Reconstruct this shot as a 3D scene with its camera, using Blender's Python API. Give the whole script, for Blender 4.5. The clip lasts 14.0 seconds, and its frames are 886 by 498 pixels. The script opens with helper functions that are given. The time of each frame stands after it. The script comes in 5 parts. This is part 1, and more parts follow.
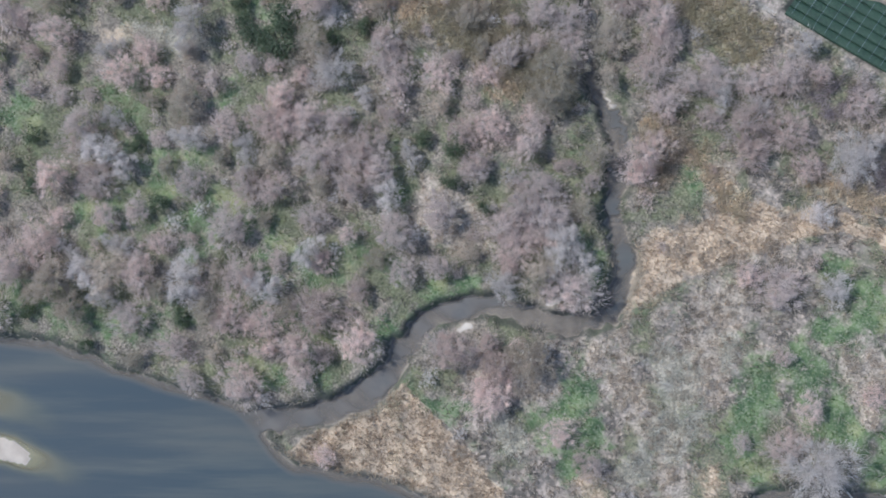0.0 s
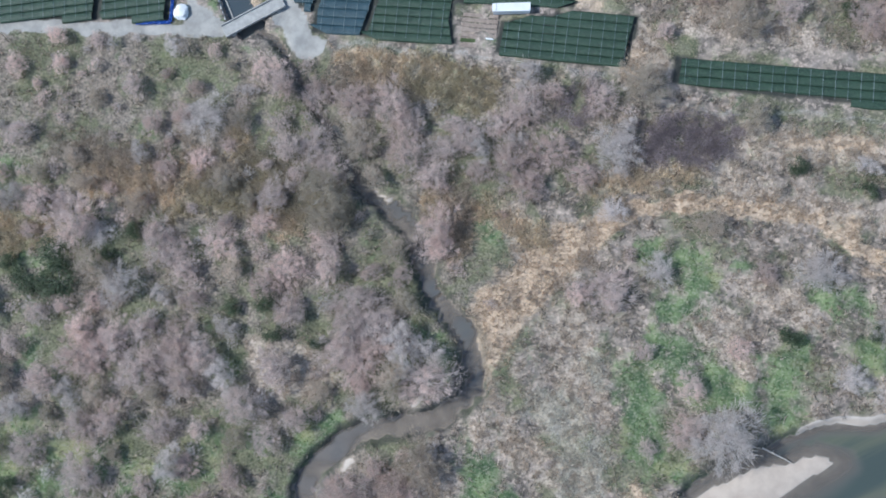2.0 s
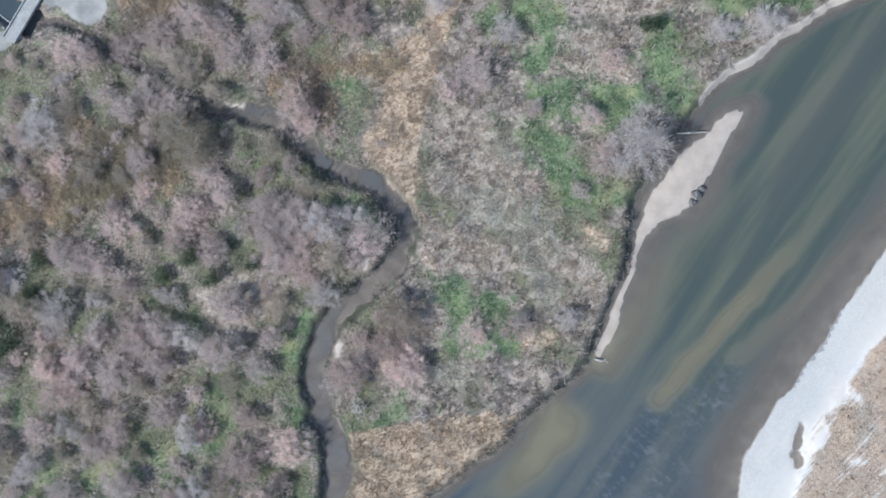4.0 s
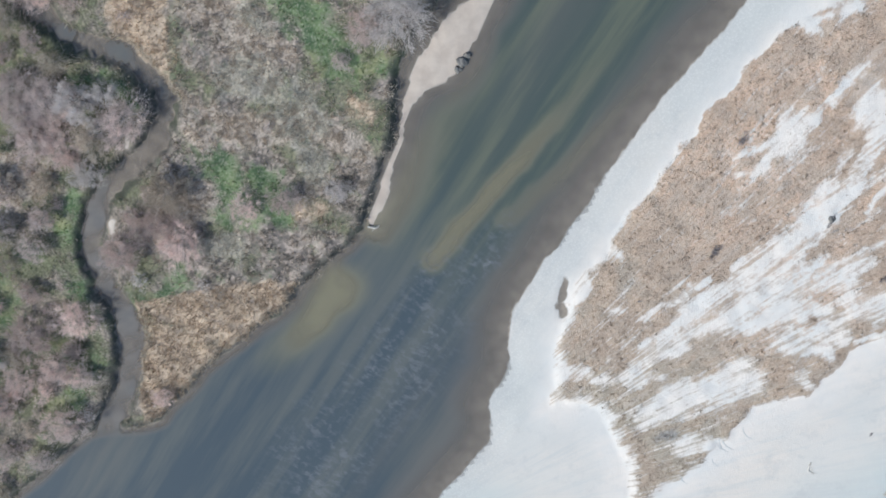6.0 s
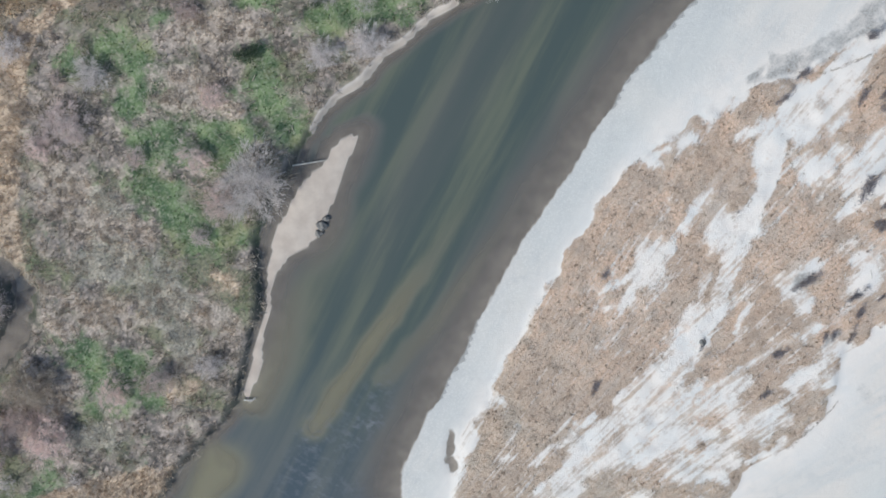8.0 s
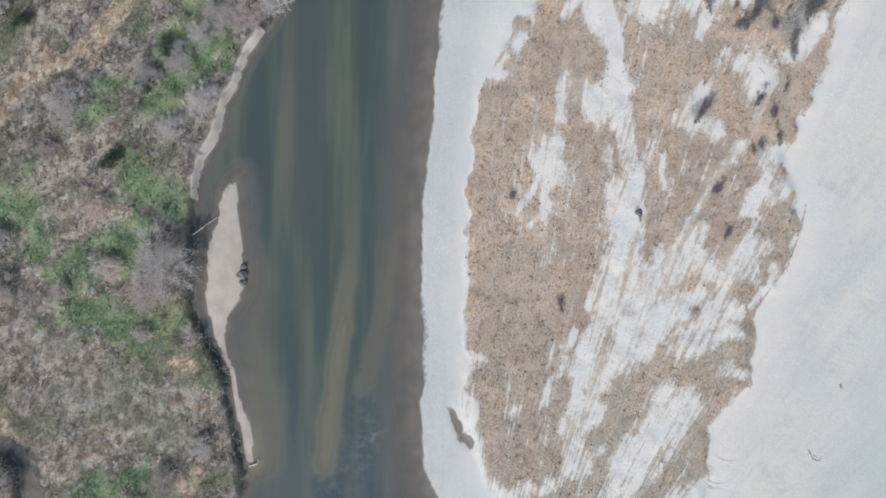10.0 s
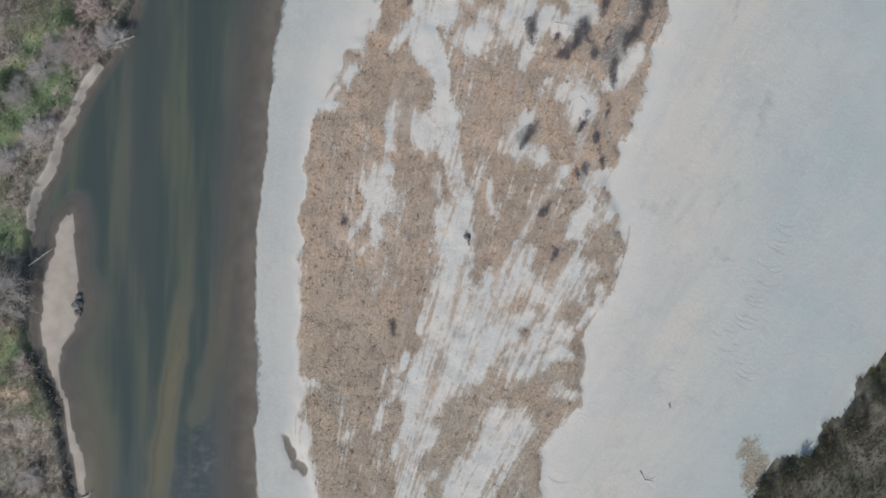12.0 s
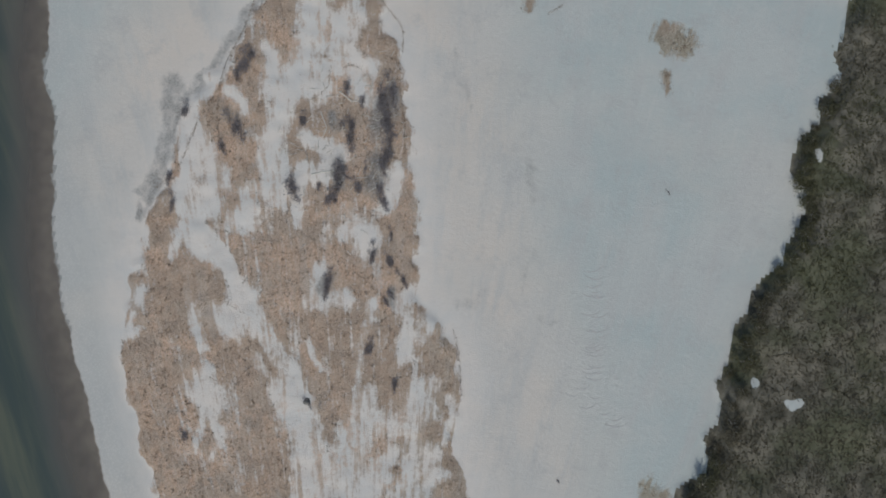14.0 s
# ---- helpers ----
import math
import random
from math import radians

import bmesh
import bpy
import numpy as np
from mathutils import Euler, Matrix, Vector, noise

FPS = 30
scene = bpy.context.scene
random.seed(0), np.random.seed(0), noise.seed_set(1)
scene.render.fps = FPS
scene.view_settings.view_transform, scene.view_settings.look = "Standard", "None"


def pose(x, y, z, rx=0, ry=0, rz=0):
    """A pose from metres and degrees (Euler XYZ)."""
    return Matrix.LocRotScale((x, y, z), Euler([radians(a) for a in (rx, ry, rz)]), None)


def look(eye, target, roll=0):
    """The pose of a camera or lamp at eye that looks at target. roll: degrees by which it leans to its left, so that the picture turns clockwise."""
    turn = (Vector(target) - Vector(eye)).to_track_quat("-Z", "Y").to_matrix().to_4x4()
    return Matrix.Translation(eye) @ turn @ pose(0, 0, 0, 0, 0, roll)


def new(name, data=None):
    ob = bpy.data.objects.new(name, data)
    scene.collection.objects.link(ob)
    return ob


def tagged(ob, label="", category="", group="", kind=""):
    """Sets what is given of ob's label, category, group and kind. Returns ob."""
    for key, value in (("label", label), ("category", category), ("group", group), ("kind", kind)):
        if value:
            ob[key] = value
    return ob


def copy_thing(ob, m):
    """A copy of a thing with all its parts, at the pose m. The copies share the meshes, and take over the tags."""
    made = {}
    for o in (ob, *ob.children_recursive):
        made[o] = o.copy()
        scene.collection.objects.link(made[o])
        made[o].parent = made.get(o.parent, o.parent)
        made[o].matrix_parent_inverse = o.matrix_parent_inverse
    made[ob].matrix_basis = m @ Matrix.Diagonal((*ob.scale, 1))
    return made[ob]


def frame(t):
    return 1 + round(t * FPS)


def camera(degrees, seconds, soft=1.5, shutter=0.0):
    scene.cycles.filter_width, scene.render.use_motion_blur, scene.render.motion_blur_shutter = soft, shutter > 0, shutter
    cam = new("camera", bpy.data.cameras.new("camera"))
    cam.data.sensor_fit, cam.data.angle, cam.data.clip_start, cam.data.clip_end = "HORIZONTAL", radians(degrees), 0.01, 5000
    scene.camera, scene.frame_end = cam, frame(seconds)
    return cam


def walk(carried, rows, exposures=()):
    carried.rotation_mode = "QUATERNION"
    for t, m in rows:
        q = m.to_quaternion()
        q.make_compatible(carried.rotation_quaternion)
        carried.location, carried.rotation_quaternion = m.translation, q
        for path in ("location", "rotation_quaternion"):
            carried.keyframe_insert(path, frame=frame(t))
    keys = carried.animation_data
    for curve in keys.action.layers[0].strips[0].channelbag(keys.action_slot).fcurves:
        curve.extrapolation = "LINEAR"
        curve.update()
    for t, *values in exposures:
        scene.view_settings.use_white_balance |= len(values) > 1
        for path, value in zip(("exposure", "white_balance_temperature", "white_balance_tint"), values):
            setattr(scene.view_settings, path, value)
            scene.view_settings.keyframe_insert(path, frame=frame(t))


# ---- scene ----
cam = camera(49.00, 14.0, 1.75)
PATH = [
    (0.0, -22.05, 4.74, 186.02, 2.522, 8.042, 35.280),
    (0.5, -16.33, 3.48, 184.12, 7.308, 6.292, 29.130),
    (1.0, -13.70, 1.90, 184.31, 9.753, 4.891, 22.877),
    (1.5, -7.61, 4.27, 183.05, 4.147, 5.584, 14.680),
    (2.0, -2.90, 4.12, 182.62, 8.869, 5.577, 9.836),
    (2.5, -0.20, 2.79, 182.52, 11.027, 5.545, 1.912),
    (3.0, 0.00, -0.00, 183.80, 12.110, 5.505, -7.666),
    (3.5, 5.12, 0.67, 183.83, 5.176, 6.476, -16.007),
    (4.0, 9.74, -4.66, 183.22, -1.502, 6.141, -20.330),
    (4.2, 12.55, -4.82, 182.74, -5.946, 5.791, -21.953),
    (6.3, 54.49, 21.38, 171.46, -21.412, 1.108, -21.815),
    (6.5, 55.89, 18.74, 171.79, -19.135, 0.799, -21.930),
    (7.0, 59.32, 16.47, 172.22, -17.767, 0.191, -21.682),
    (7.5, 62.76, 15.76, 172.69, -16.003, -0.756, -22.466),
    (8.0, 59.76, 15.70, 171.54, -12.101, -4.148, -26.338),
    (8.2, 59.32, 12.90, 172.26, -8.934, -4.809, -28.292),
    (10.3, 73.06, -46.91, 179.99, -1.458, 4.515, -55.363),
    (10.5, 76.93, -49.27, 179.75, -6.072, 4.831, -55.904),
    (11.0, 71.81, -56.13, 180.59, -10.197, 3.042, -55.760),
    (11.5, 73.92, -61.58, 181.40, -2.165, 2.212, -51.902),
    (12.0, 74.89, -70.52, 181.26, 4.880, 1.001, -54.319),
    (12.5, 80.49, -73.96, 182.55, 9.568, -0.048, -57.243),
    (13.0, 81.29, -80.48, 182.06, 14.554, -0.361, -63.122),
    (13.5, 78.38, -86.76, 181.63, 16.216, -0.052, -70.107),
    (14.0, 84.43, -91.57, 182.57, 12.791, 0.917, -77.067),
]
EXPOSURES = [(0, 0.09, 5780, 5), (2, 0.13, 5780, 4), (4.2, 0.14, 5800, 4), (6.3, -0.05, 6080, 3.5), (8.2, -0.12, 6100, 3.5), (10.3, -0.28, 6180, 3.5), (11, -0.42, 6250, 4), (12, -0.64, 6350, 4), (13, -0.86, 6350, 4), (14, -0.98, 6350, 4)]
walk(cam, [(t, pose(*p)) for t, *p in PATH], EXPOSURES)

# ---------------------------------------------------------------- light
SUN_ELEV, SHADE_AZ = radians(42), radians(10)
world = bpy.data.worlds.new("sky")
scene.world = world
world.use_nodes = True
wn = world.node_tree.nodes
sky = wn.new("ShaderNodeTexSky")
sky.sky_type, sky.sun_disc, sky.sun_elevation = "NISHITA", False, SUN_ELEV
sky.sun_rotation = radians(90) - (SHADE_AZ + math.pi)
world.node_tree.links.new(sky.outputs[0], wn["Background"].inputs[0])
wn["Background"].inputs[1].default_value = 0.14
sun = new("sun", bpy.data.lights.new("sun", "SUN"))
sun.data.energy, sun.data.angle, sun.data.color = 3.6, radians(0.6), (1.0, 0.965, 0.92)
sun.matrix_world = look((0, 0, 300), (math.cos(SHADE_AZ), math.sin(SHADE_AZ), 300 - math.tan(SUN_ELEV)))


# ---------------------------------------------------------------- materials
class Mat:
    """A node material with short helpers."""

    def __init__(self, name):
        self.m = bpy.data.materials.new(name)
        self.m.use_nodes = True
        self.t = self.m.node_tree
        self.b = self.t.nodes["Principled BSDF"]
        self.out = self.t.nodes["Material Output"]

    def put(self, sock, v):
        if isinstance(v, bpy.types.NodeSocket):
            self.t.links.new(v, sock)
        elif isinstance(v, tuple) and len(v) == 3 and sock.type == "RGBA":
            sock.default_value = (*v, 1)
        else:
            sock.default_value = v

    def node(self, kind, **ins):
        n = self.t.nodes.new(kind)
        for k, v in ins.items():
            self.put(n.inputs[k.replace("_", " ")], v)
        return n

    def coord(self):
        return self.t.nodes.new("ShaderNodeTexCoord").outputs["Object"]

    def mapped(self, scale=(1, 1, 1), rz=0.0):
        g = self.t.nodes.new("ShaderNodeNewGeometry").outputs["Position"]
        r = self.node("ShaderNodeMapping", Vector=g, Rotation=(0, 0, rz))
        return self.node("ShaderNodeMapping", Vector=r.outputs[0], Scale=scale).outputs[0]

    def fan(self, cx, cy, squeeze):
        """Coordinates that spread from one point of the plan: across, then along squeezed."""
        g = self.t.nodes.new("ShaderNodeNewGeometry").outputs["Position"]
        n = self.node("ShaderNodeSeparateXYZ", Vector=g)
        x, y = self.math("SUBTRACT", n.outputs[0], cx), self.math("SUBTRACT", n.outputs[1], cy)
        u = self.math("MULTIPLY", self.math("ARCTAN2", y, x), 110.0)
        r = self.math("MULTIPLY", self.math("POWER", self.math("ADD", self.math("MULTIPLY", x, x), self.math("MULTIPLY", y, y)), 0.5), squeeze)
        return self.node("ShaderNodeCombineXYZ", X=u, Y=r).outputs[0]

    def noise(self, vec, scale, detail=4.0, rough=0.6):
        return self.node("ShaderNodeTexNoise", Vector=vec, Scale=scale, Detail=detail, Roughness=rough).outputs["Fac"]

    def ramp(self, v, a, b, lo=0.0, hi=1.0):
        n = self.t.nodes.new("ShaderNodeMapRange")
        n.interpolation_type = "SMOOTHSTEP"
        for k, x in zip(range(5), (v, a, b, lo, hi)):
            self.put(n.inputs[k], x)
        return n.outputs[0]

    def mix(self, f, a, b, kind="MIX"):
        n = self.t.nodes.new("ShaderNodeMix")
        n.data_type, n.blend_type = "RGBA", kind
        self.put(n.inputs[0], f), self.put(n.inputs[6], a), self.put(n.inputs[7], b)
        return n.outputs[2]

    def math(self, op, a, b=0.0, clamp=False):
        n = self.t.nodes.new("ShaderNodeMath")
        n.operation, n.use_clamp = op, clamp
        self.put(n.inputs[0], a), self.put(n.inputs[1], b)
        return n.outputs[0]

    def attr(self, name):
        n = self.t.nodes.new("ShaderNodeAttribute")
        n.attribute_name = name
        return n.outputs["Fac"]

    def bump(self, h, strength, dist):
        return self.node("ShaderNodeBump", Height=h, Strength=strength, Distance=dist).outputs[0]

    def rand(self, island=False):
        if island:
            return self.t.nodes.new("ShaderNodeNewGeometry").outputs["Random Per Island"]
        return self.t.nodes.new("ShaderNodeObjectInfo").outputs["Random"]

    def finish(self, color, rough=0.9, normal=None, metal=0.0):
        self.put(self.b.inputs["Base Color"], color)
        self.put(self.b.inputs["Roughness"], rough)
        self.put(self.b.inputs["Metallic"], metal)
        if normal is not None:
            self.put(self.b.inputs["Normal"], normal)
        return self.m


FLOW = radians(36)          # the river's course over the plan


def ground_material():
    k = Mat("river_plain")
    p = k.mapped()
    comb = k.fan(-28.0, -102.0, 0.13)
    fine, mid, broad = k.noise(p, 2.2, 6, 0.7), k.noise(p, 0.35, 5), k.noise(p, 0.05, 4)
    tiny, streak, wisp = k.noise(p, 5.0, 4, 0.75), k.noise(comb, 0.33, 7, 0.68), k.noise(k.fan(-28.0, -102.0, 0.07), 1.3, 5, 0.65)
    # litter under the brush: grey brown, with moss and grass showing through
    litter = k.mix(k.ramp(mid, 0.35, 0.65), (0.10, 0.087, 0.075), (0.36, 0.30, 0.255))
    litter = k.mix(k.ramp(k.noise(p, 1.1, 5, 0.7), 0.47, 0.65, 0, 0.75), litter, (0.58, 0.465, 0.39))
    moss = k.mix(k.ramp(fine, 0.35, 0.65), (0.065, 0.085, 0.04), (0.19, 0.20, 0.10))
    under = k.mix(k.ramp(fine, 0.35, 0.65), (0.085, 0.075, 0.058), (0.35, 0.29, 0.235))
    litter = k.mix(k.math("MULTIPLY", k.attr("grove"), 0.8), litter, under)
    g = k.math("ADD", k.noise(p, 0.075, 6, 0.65), k.math("MULTIPLY", k.attr("grove"), 0.015))
    col = k.mix(k.ramp(g, 0.47, 0.58, 0, 0.7), litter, moss)
    # the kinds of brush: pinkish, tawny, and pale dead stalks
    for key, a, b in (("pink", (0.22, 0.177, 0.148), (0.60, 0.495, 0.405)), ("tawny", (0.21, 0.18, 0.13), (0.54, 0.455, 0.345)), ("pale", (0.23, 0.205, 0.17), (0.54, 0.48, 0.395))):
        g = k.math("ADD", k.attr(key), k.math("MULTIPLY", k.math("SUBTRACT", k.noise(p, 0.4, 5, 0.7), 0.5), 1.2))
        col = k.mix(k.ramp(g, 0.3, 0.8, 0, 0.85), col, k.mix(k.ramp(fine, 0.35, 0.65), a, b))
    # grass
    lawn = k.mix(k.ramp(mid, 0.3, 0.7), (0.05, 0.095, 0.04), (0.175, 0.24, 0.105))
    lawn = k.mix(k.ramp(k.noise(p, 0.13, 5), 0.5, 0.66, 0, 0.7), lawn, (0.33, 0.31, 0.155))
    lawn = k.mix(k.ramp(fine, 0.45, 0.7, 0, 0.7), lawn, (0.38, 0.37, 0.27))
    g = k.math("ADD", k.attr("green"), k.math("MULTIPLY", k.math("SUBTRACT", k.noise(p, 0.22, 6, 0.72), 0.5), 3.6))
    col = k.mix(k.ramp(g, 0.2, 1.0, 0, 0.95), col, lawn)
    # dry reed
    reed = k.mix(k.ramp(fine, 0.3, 0.7), (0.42, 0.315, 0.225), (0.68, 0.535, 0.40))
    g = k.math("ADD", k.attr("reed"), k.math("MULTIPLY", k.math("SUBTRACT", k.noise(p, 0.3, 6, 0.7), 0.5), 1.8))
    col = k.mix(k.ramp(g, 0.35, 0.75), col, reed)
    # the far bank's rough olive growth
    far = k.mix(k.ramp(mid, 0.35, 0.65), (0.09, 0.082, 0.06), (0.22, 0.195, 0.15))
    far = k.mix(k.ramp(k.noise(p, 0.07, 5), 0.45, 0.62, 0, 0.7), far, k.mix(fine, (0.06, 0.065, 0.035), (0.15, 0.155, 0.085)))
    g = k.math("ADD", k.attr("far"), k.math("MULTIPLY", k.math("SUBTRACT", mid, 0.5), 0.5))
    col = k.mix(k.ramp(g, 0.42, 0.58), col, far)
    # tilled soil between the hedges; also the ditch, and shade painted along the banks
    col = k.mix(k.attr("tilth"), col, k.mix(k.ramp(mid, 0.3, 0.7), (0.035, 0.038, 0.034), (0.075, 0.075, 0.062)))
    # bare ground: roads
    dirt = k.mix(k.ramp(mid, 0.3, 0.7), (0.31, 0.295, 0.275), (0.46, 0.435, 0.40))
    g = k.math("ADD", k.attr("dirt"), k.math("MULTIPLY", k.math("SUBTRACT", fine, 0.5), 0.7))
    col = k.mix(k.ramp(g, 0.35, 0.75), col, dirt)
    # sand and gravel
    sand = k.mix(k.ramp(k.noise(p, 0.022, 4), 0.40, 0.58), (0.63, 0.585, 0.535), (0.72, 0.63, 0.55))
    sand = k.mix(k.math("MULTIPLY", k.attr("cool"), k.ramp(k.noise(p, 0.03, 5), 0.3, 0.6, 0.55, 0.95)), sand, (0.50, 0.54, 0.518))
    sand = k.mix(k.ramp(broad, 0.40, 0.62, 0, 0.5), sand, (0.63, 0.595, 0.55))
    sand = k.mix(k.ramp(streak, 0.46, 0.66, 0, 0.6), sand, (0.555, 0.535, 0.505))
    sand = k.mix(k.ramp(wisp, 0.52, 0.72, 0, 0.18), sand, (0.74, 0.69, 0.63))
    sand = k.mix(k.ramp(k.noise(k.mapped(), 0.14, 6, 0.7), 0.52, 0.66, 0, 0.4), sand, (0.50, 0.475, 0.45))
    sand = k.mix(k.ramp(fine, 0.55, 0.8, 0, 0.25), sand, (0.45, 0.43, 0.41))
    grit = k.node("ShaderNodeTexVoronoi", Vector=p, Scale=2.2).outputs["Distance"]
    stones = k.mix(k.ramp(grit, 0.1, 0.6), (0.60, 0.585, 0.565), (0.38, 0.375, 0.365))
    sand = k.mix(k.math("MULTIPLY", k.attr("grit"), 0.25), sand, stones)
    g = k.math("ADD", k.attr("sand"), k.math("MULTIPLY", k.math("SUBTRACT", mid, 0.5), 0.45))
    col = k.mix(k.ramp(g, 0.42, 0.58), col, sand)
    col = k.mix(k.attr("tan"), col, k.mix(k.ramp(mid, 0.3, 0.7), (0.45, 0.36, 0.295), (0.56, 0.465, 0.385)))
    # straw lying over the island, combed by the floods
    straw = k.mix(k.ramp(fine, 0.3, 0.7), (0.46, 0.30, 0.20), (0.76, 0.54, 0.40))
    straw = k.mix(k.ramp(k.noise(p, 0.16, 6, 0.7), 0.42, 0.6, 0, 0.8), straw, k.mix(fine, (0.30, 0.225, 0.17), (0.56, 0.45, 0.36)))
    straw = k.mix(k.ramp(wisp, 0.48, 0.64, 0, 0.5), straw, (0.66, 0.535, 0.43))
    straw = k.mix(k.math("MULTIPLY", k.attr("ashen"), 0.9), straw, k.mix(k.ramp(fine, 0.3, 0.7), (0.23, 0.20, 0.145), (0.47, 0.42, 0.33)))
    straw = k.mix(k.ramp(k.noise(p, 0.055, 5, 0.6), 0.42, 0.62, 0, 0.7), straw, k.mix(fine, (0.33, 0.235, 0.17), (0.55, 0.415, 0.315)))
    straw = k.mix(k.ramp(streak, 0.54, 0.72, 0, 0.5), straw, (0.58, 0.50, 0.43))
    straw = k.mix(k.ramp(tiny, 0.57, 0.70, 0, 0.6), straw, (0.19, 0.145, 0.115))
    straw = k.mix(k.ramp(tiny, 0.44, 0.34, 0, 0.7), straw, (0.72, 0.62, 0.52))
    g = k.math("ADD", k.attr("straw"), k.math("MULTIPLY", k.math("SUBTRACT", streak, 0.5), 2.7))
    g = k.math("ADD", g, k.math("MULTIPLY", k.math("SUBTRACT", wisp, 0.5), 2.2))
    g = k.math("ADD", g, k.math("MULTIPLY", k.math("SUBTRACT", k.noise(p, 0.9, 5, 0.7), 0.5), 1.4))
    g = k.math("ADD", g, k.math("MULTIPLY", k.math("SUBTRACT", fine, 0.5), 0.8))
    bright = k.mix(k.ramp(k.noise(p, 0.12, 5), 0.35, 0.65), (0.82, 0.725, 0.645), (0.73, 0.68, 0.63))
    col = k.mix(k.math("MULTIPLY", k.attr("islet"), 0.85), col, bright)
    col = k.mix(k.ramp(g, 0.12, 0.78), col, straw)
    # damp scrubby hollows on the sand
    damp = k.mix(k.ramp(fine, 0.35, 0.65), (0.20, 0.185, 0.17), (0.42, 0.395, 0.37))
    g = k.math("ADD", k.attr("damp"), k.math("MULTIPLY", k.math("SUBTRACT", k.noise(p, 0.45, 6, 0.7), 0.5), 0.9))
    col = k.mix(k.ramp(g, 0.25, 0.85, 0, 0.9), col, damp)
    # river bed and wet margin
    wet = k.mix(k.ramp(mid, 0.3, 0.7), (0.21, 0.175, 0.145), (0.30, 0.25, 0.205))
    wet = k.mix(k.attr("shoal"), wet, (0.43, 0.385, 0.25))
    col = k.mix(k.ramp(k.attr("bed"), 0.3, 0.7), col, wet)
    lumps = k.math("ADD", k.math("MULTIPLY", mid, 1.6), k.math("MULTIPLY", tiny, 0.6))
    n = k.bump(k.math("ADD", k.math("ADD", fine, lumps), k.math("MULTIPLY", streak, 0.8)), k.ramp(k.attr("straw"), 0.0, 0.6, 0.22, 0.7), 0.3)
    return k.finish(col, 0.95, n)


def water_material():
    k = Mat("river_water")
    along = k.mapped((0.09, 1.0, 1.0), -FLOW)
    band, wide = k.noise(along, 0.16, 5, 0.6), k.noise(along, 0.05, 3)
    deep = k.mix(k.attr("down"), (0.074, 0.092, 0.083), (0.068, 0.086, 0.099))
    col = k.mix(k.ramp(band, 0.42, 0.66), deep, k.mix(k.attr("down"), (0.135, 0.143, 0.104), (0.118, 0.125, 0.118)))
    col = k.mix(k.ramp(wide, 0.45, 0.7, 0, 0.5), col, (0.142, 0.132, 0.117))
    col = k.mix(k.ramp(k.attr("depth"), 0.95, 0.3), col, (0.168, 0.150, 0.132))
    col = k.mix(k.math("MULTIPLY", k.attr("creek"), k.ramp(k.noise(k.mapped(), 0.18, 5), 0.3, 0.65, 0.35, 0.95)), col, (0.20, 0.175, 0.155))
    col = k.mix(k.math("MULTIPLY", k.attr("shoal"), 0.85), col, (0.225, 0.205, 0.125))
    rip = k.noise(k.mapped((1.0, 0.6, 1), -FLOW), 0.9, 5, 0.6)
    n = k.bump(rip, k.math("ADD", 0.03, k.math("MULTIPLY", k.attr("riffle"), 0.16)), 0.5)
    # pale sheen of the riffle's crests, painted into the water colour
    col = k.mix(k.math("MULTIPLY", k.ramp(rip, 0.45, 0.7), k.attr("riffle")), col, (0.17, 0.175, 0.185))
    k.finish(col, k.math("ADD", 0.16, k.math("MULTIPLY", k.attr("riffle"), 0.14)), n)
    clear = k.t.nodes.new("ShaderNodeBsdfTransparent")
    m = k.t.nodes.new("ShaderNodeMixShader")
    k.put(m.inputs[0], k.ramp(k.attr("depth"), 0.0, 0.75, 0.25, 0.97))
    k.t.links.new(clear.outputs[0], m.inputs[1])
    k.t.links.new(k.b.outputs[0], m.inputs[2])
    k.t.links.new(m.outputs[0], k.out.inputs[0])
    return k.m


def plant_material(name, dark, light, third=None, rough=0.85, fleck=0.85, tone=None, patch=0.3, grain=0.8):
    """Colour wanders from object to object and from blade to blade."""
    k = Mat(name)
    c = k.mix(k.rand(), dark, light)
    c = k.mix(k.math("MULTIPLY", k.rand(True), fleck), c, third or light)
    c = k.mix(k.ramp(k.noise(k.mapped(), grain, 3), 0.38, 0.62, 0, patch), c, dark)
    if tone is not None:
        c = k.mix(k.ramp(k.noise(k.mapped(), 0.045, 4), 0.42, 0.6, 0, 0.7), c, tone)
    k.finish(c, rough)
    # thin blades and twigs let some light through
    thin, m = k.node("ShaderNodeBsdfTranslucent", Color=c), k.t.nodes.new("ShaderNodeMixShader")
    m.inputs[0].default_value = 0.54
    k.t.links.new(k.b.outputs[0], m.inputs[1])
    k.t.links.new(thin.outputs[0], m.inputs[2])
    k.t.links.new(m.outputs[0], k.out.inputs[0])
    return k.m


def plain_material(name, a, b, scale=3.0, rough=0.8, strength=0.3, metal=0.0):
    k = Mat(name)
    v, w = k.noise(k.mapped(), scale, 5), k.noise(k.mapped(), scale * 8, 3)
    c = k.mix(k.ramp(v, 0.3, 0.7), a, b)
    c = k.mix(k.ramp(w, 0.55, 0.75, 0, 0.3), c, a)
    return k.finish(c, rough, k.bump(w, strength, 0.05), metal)


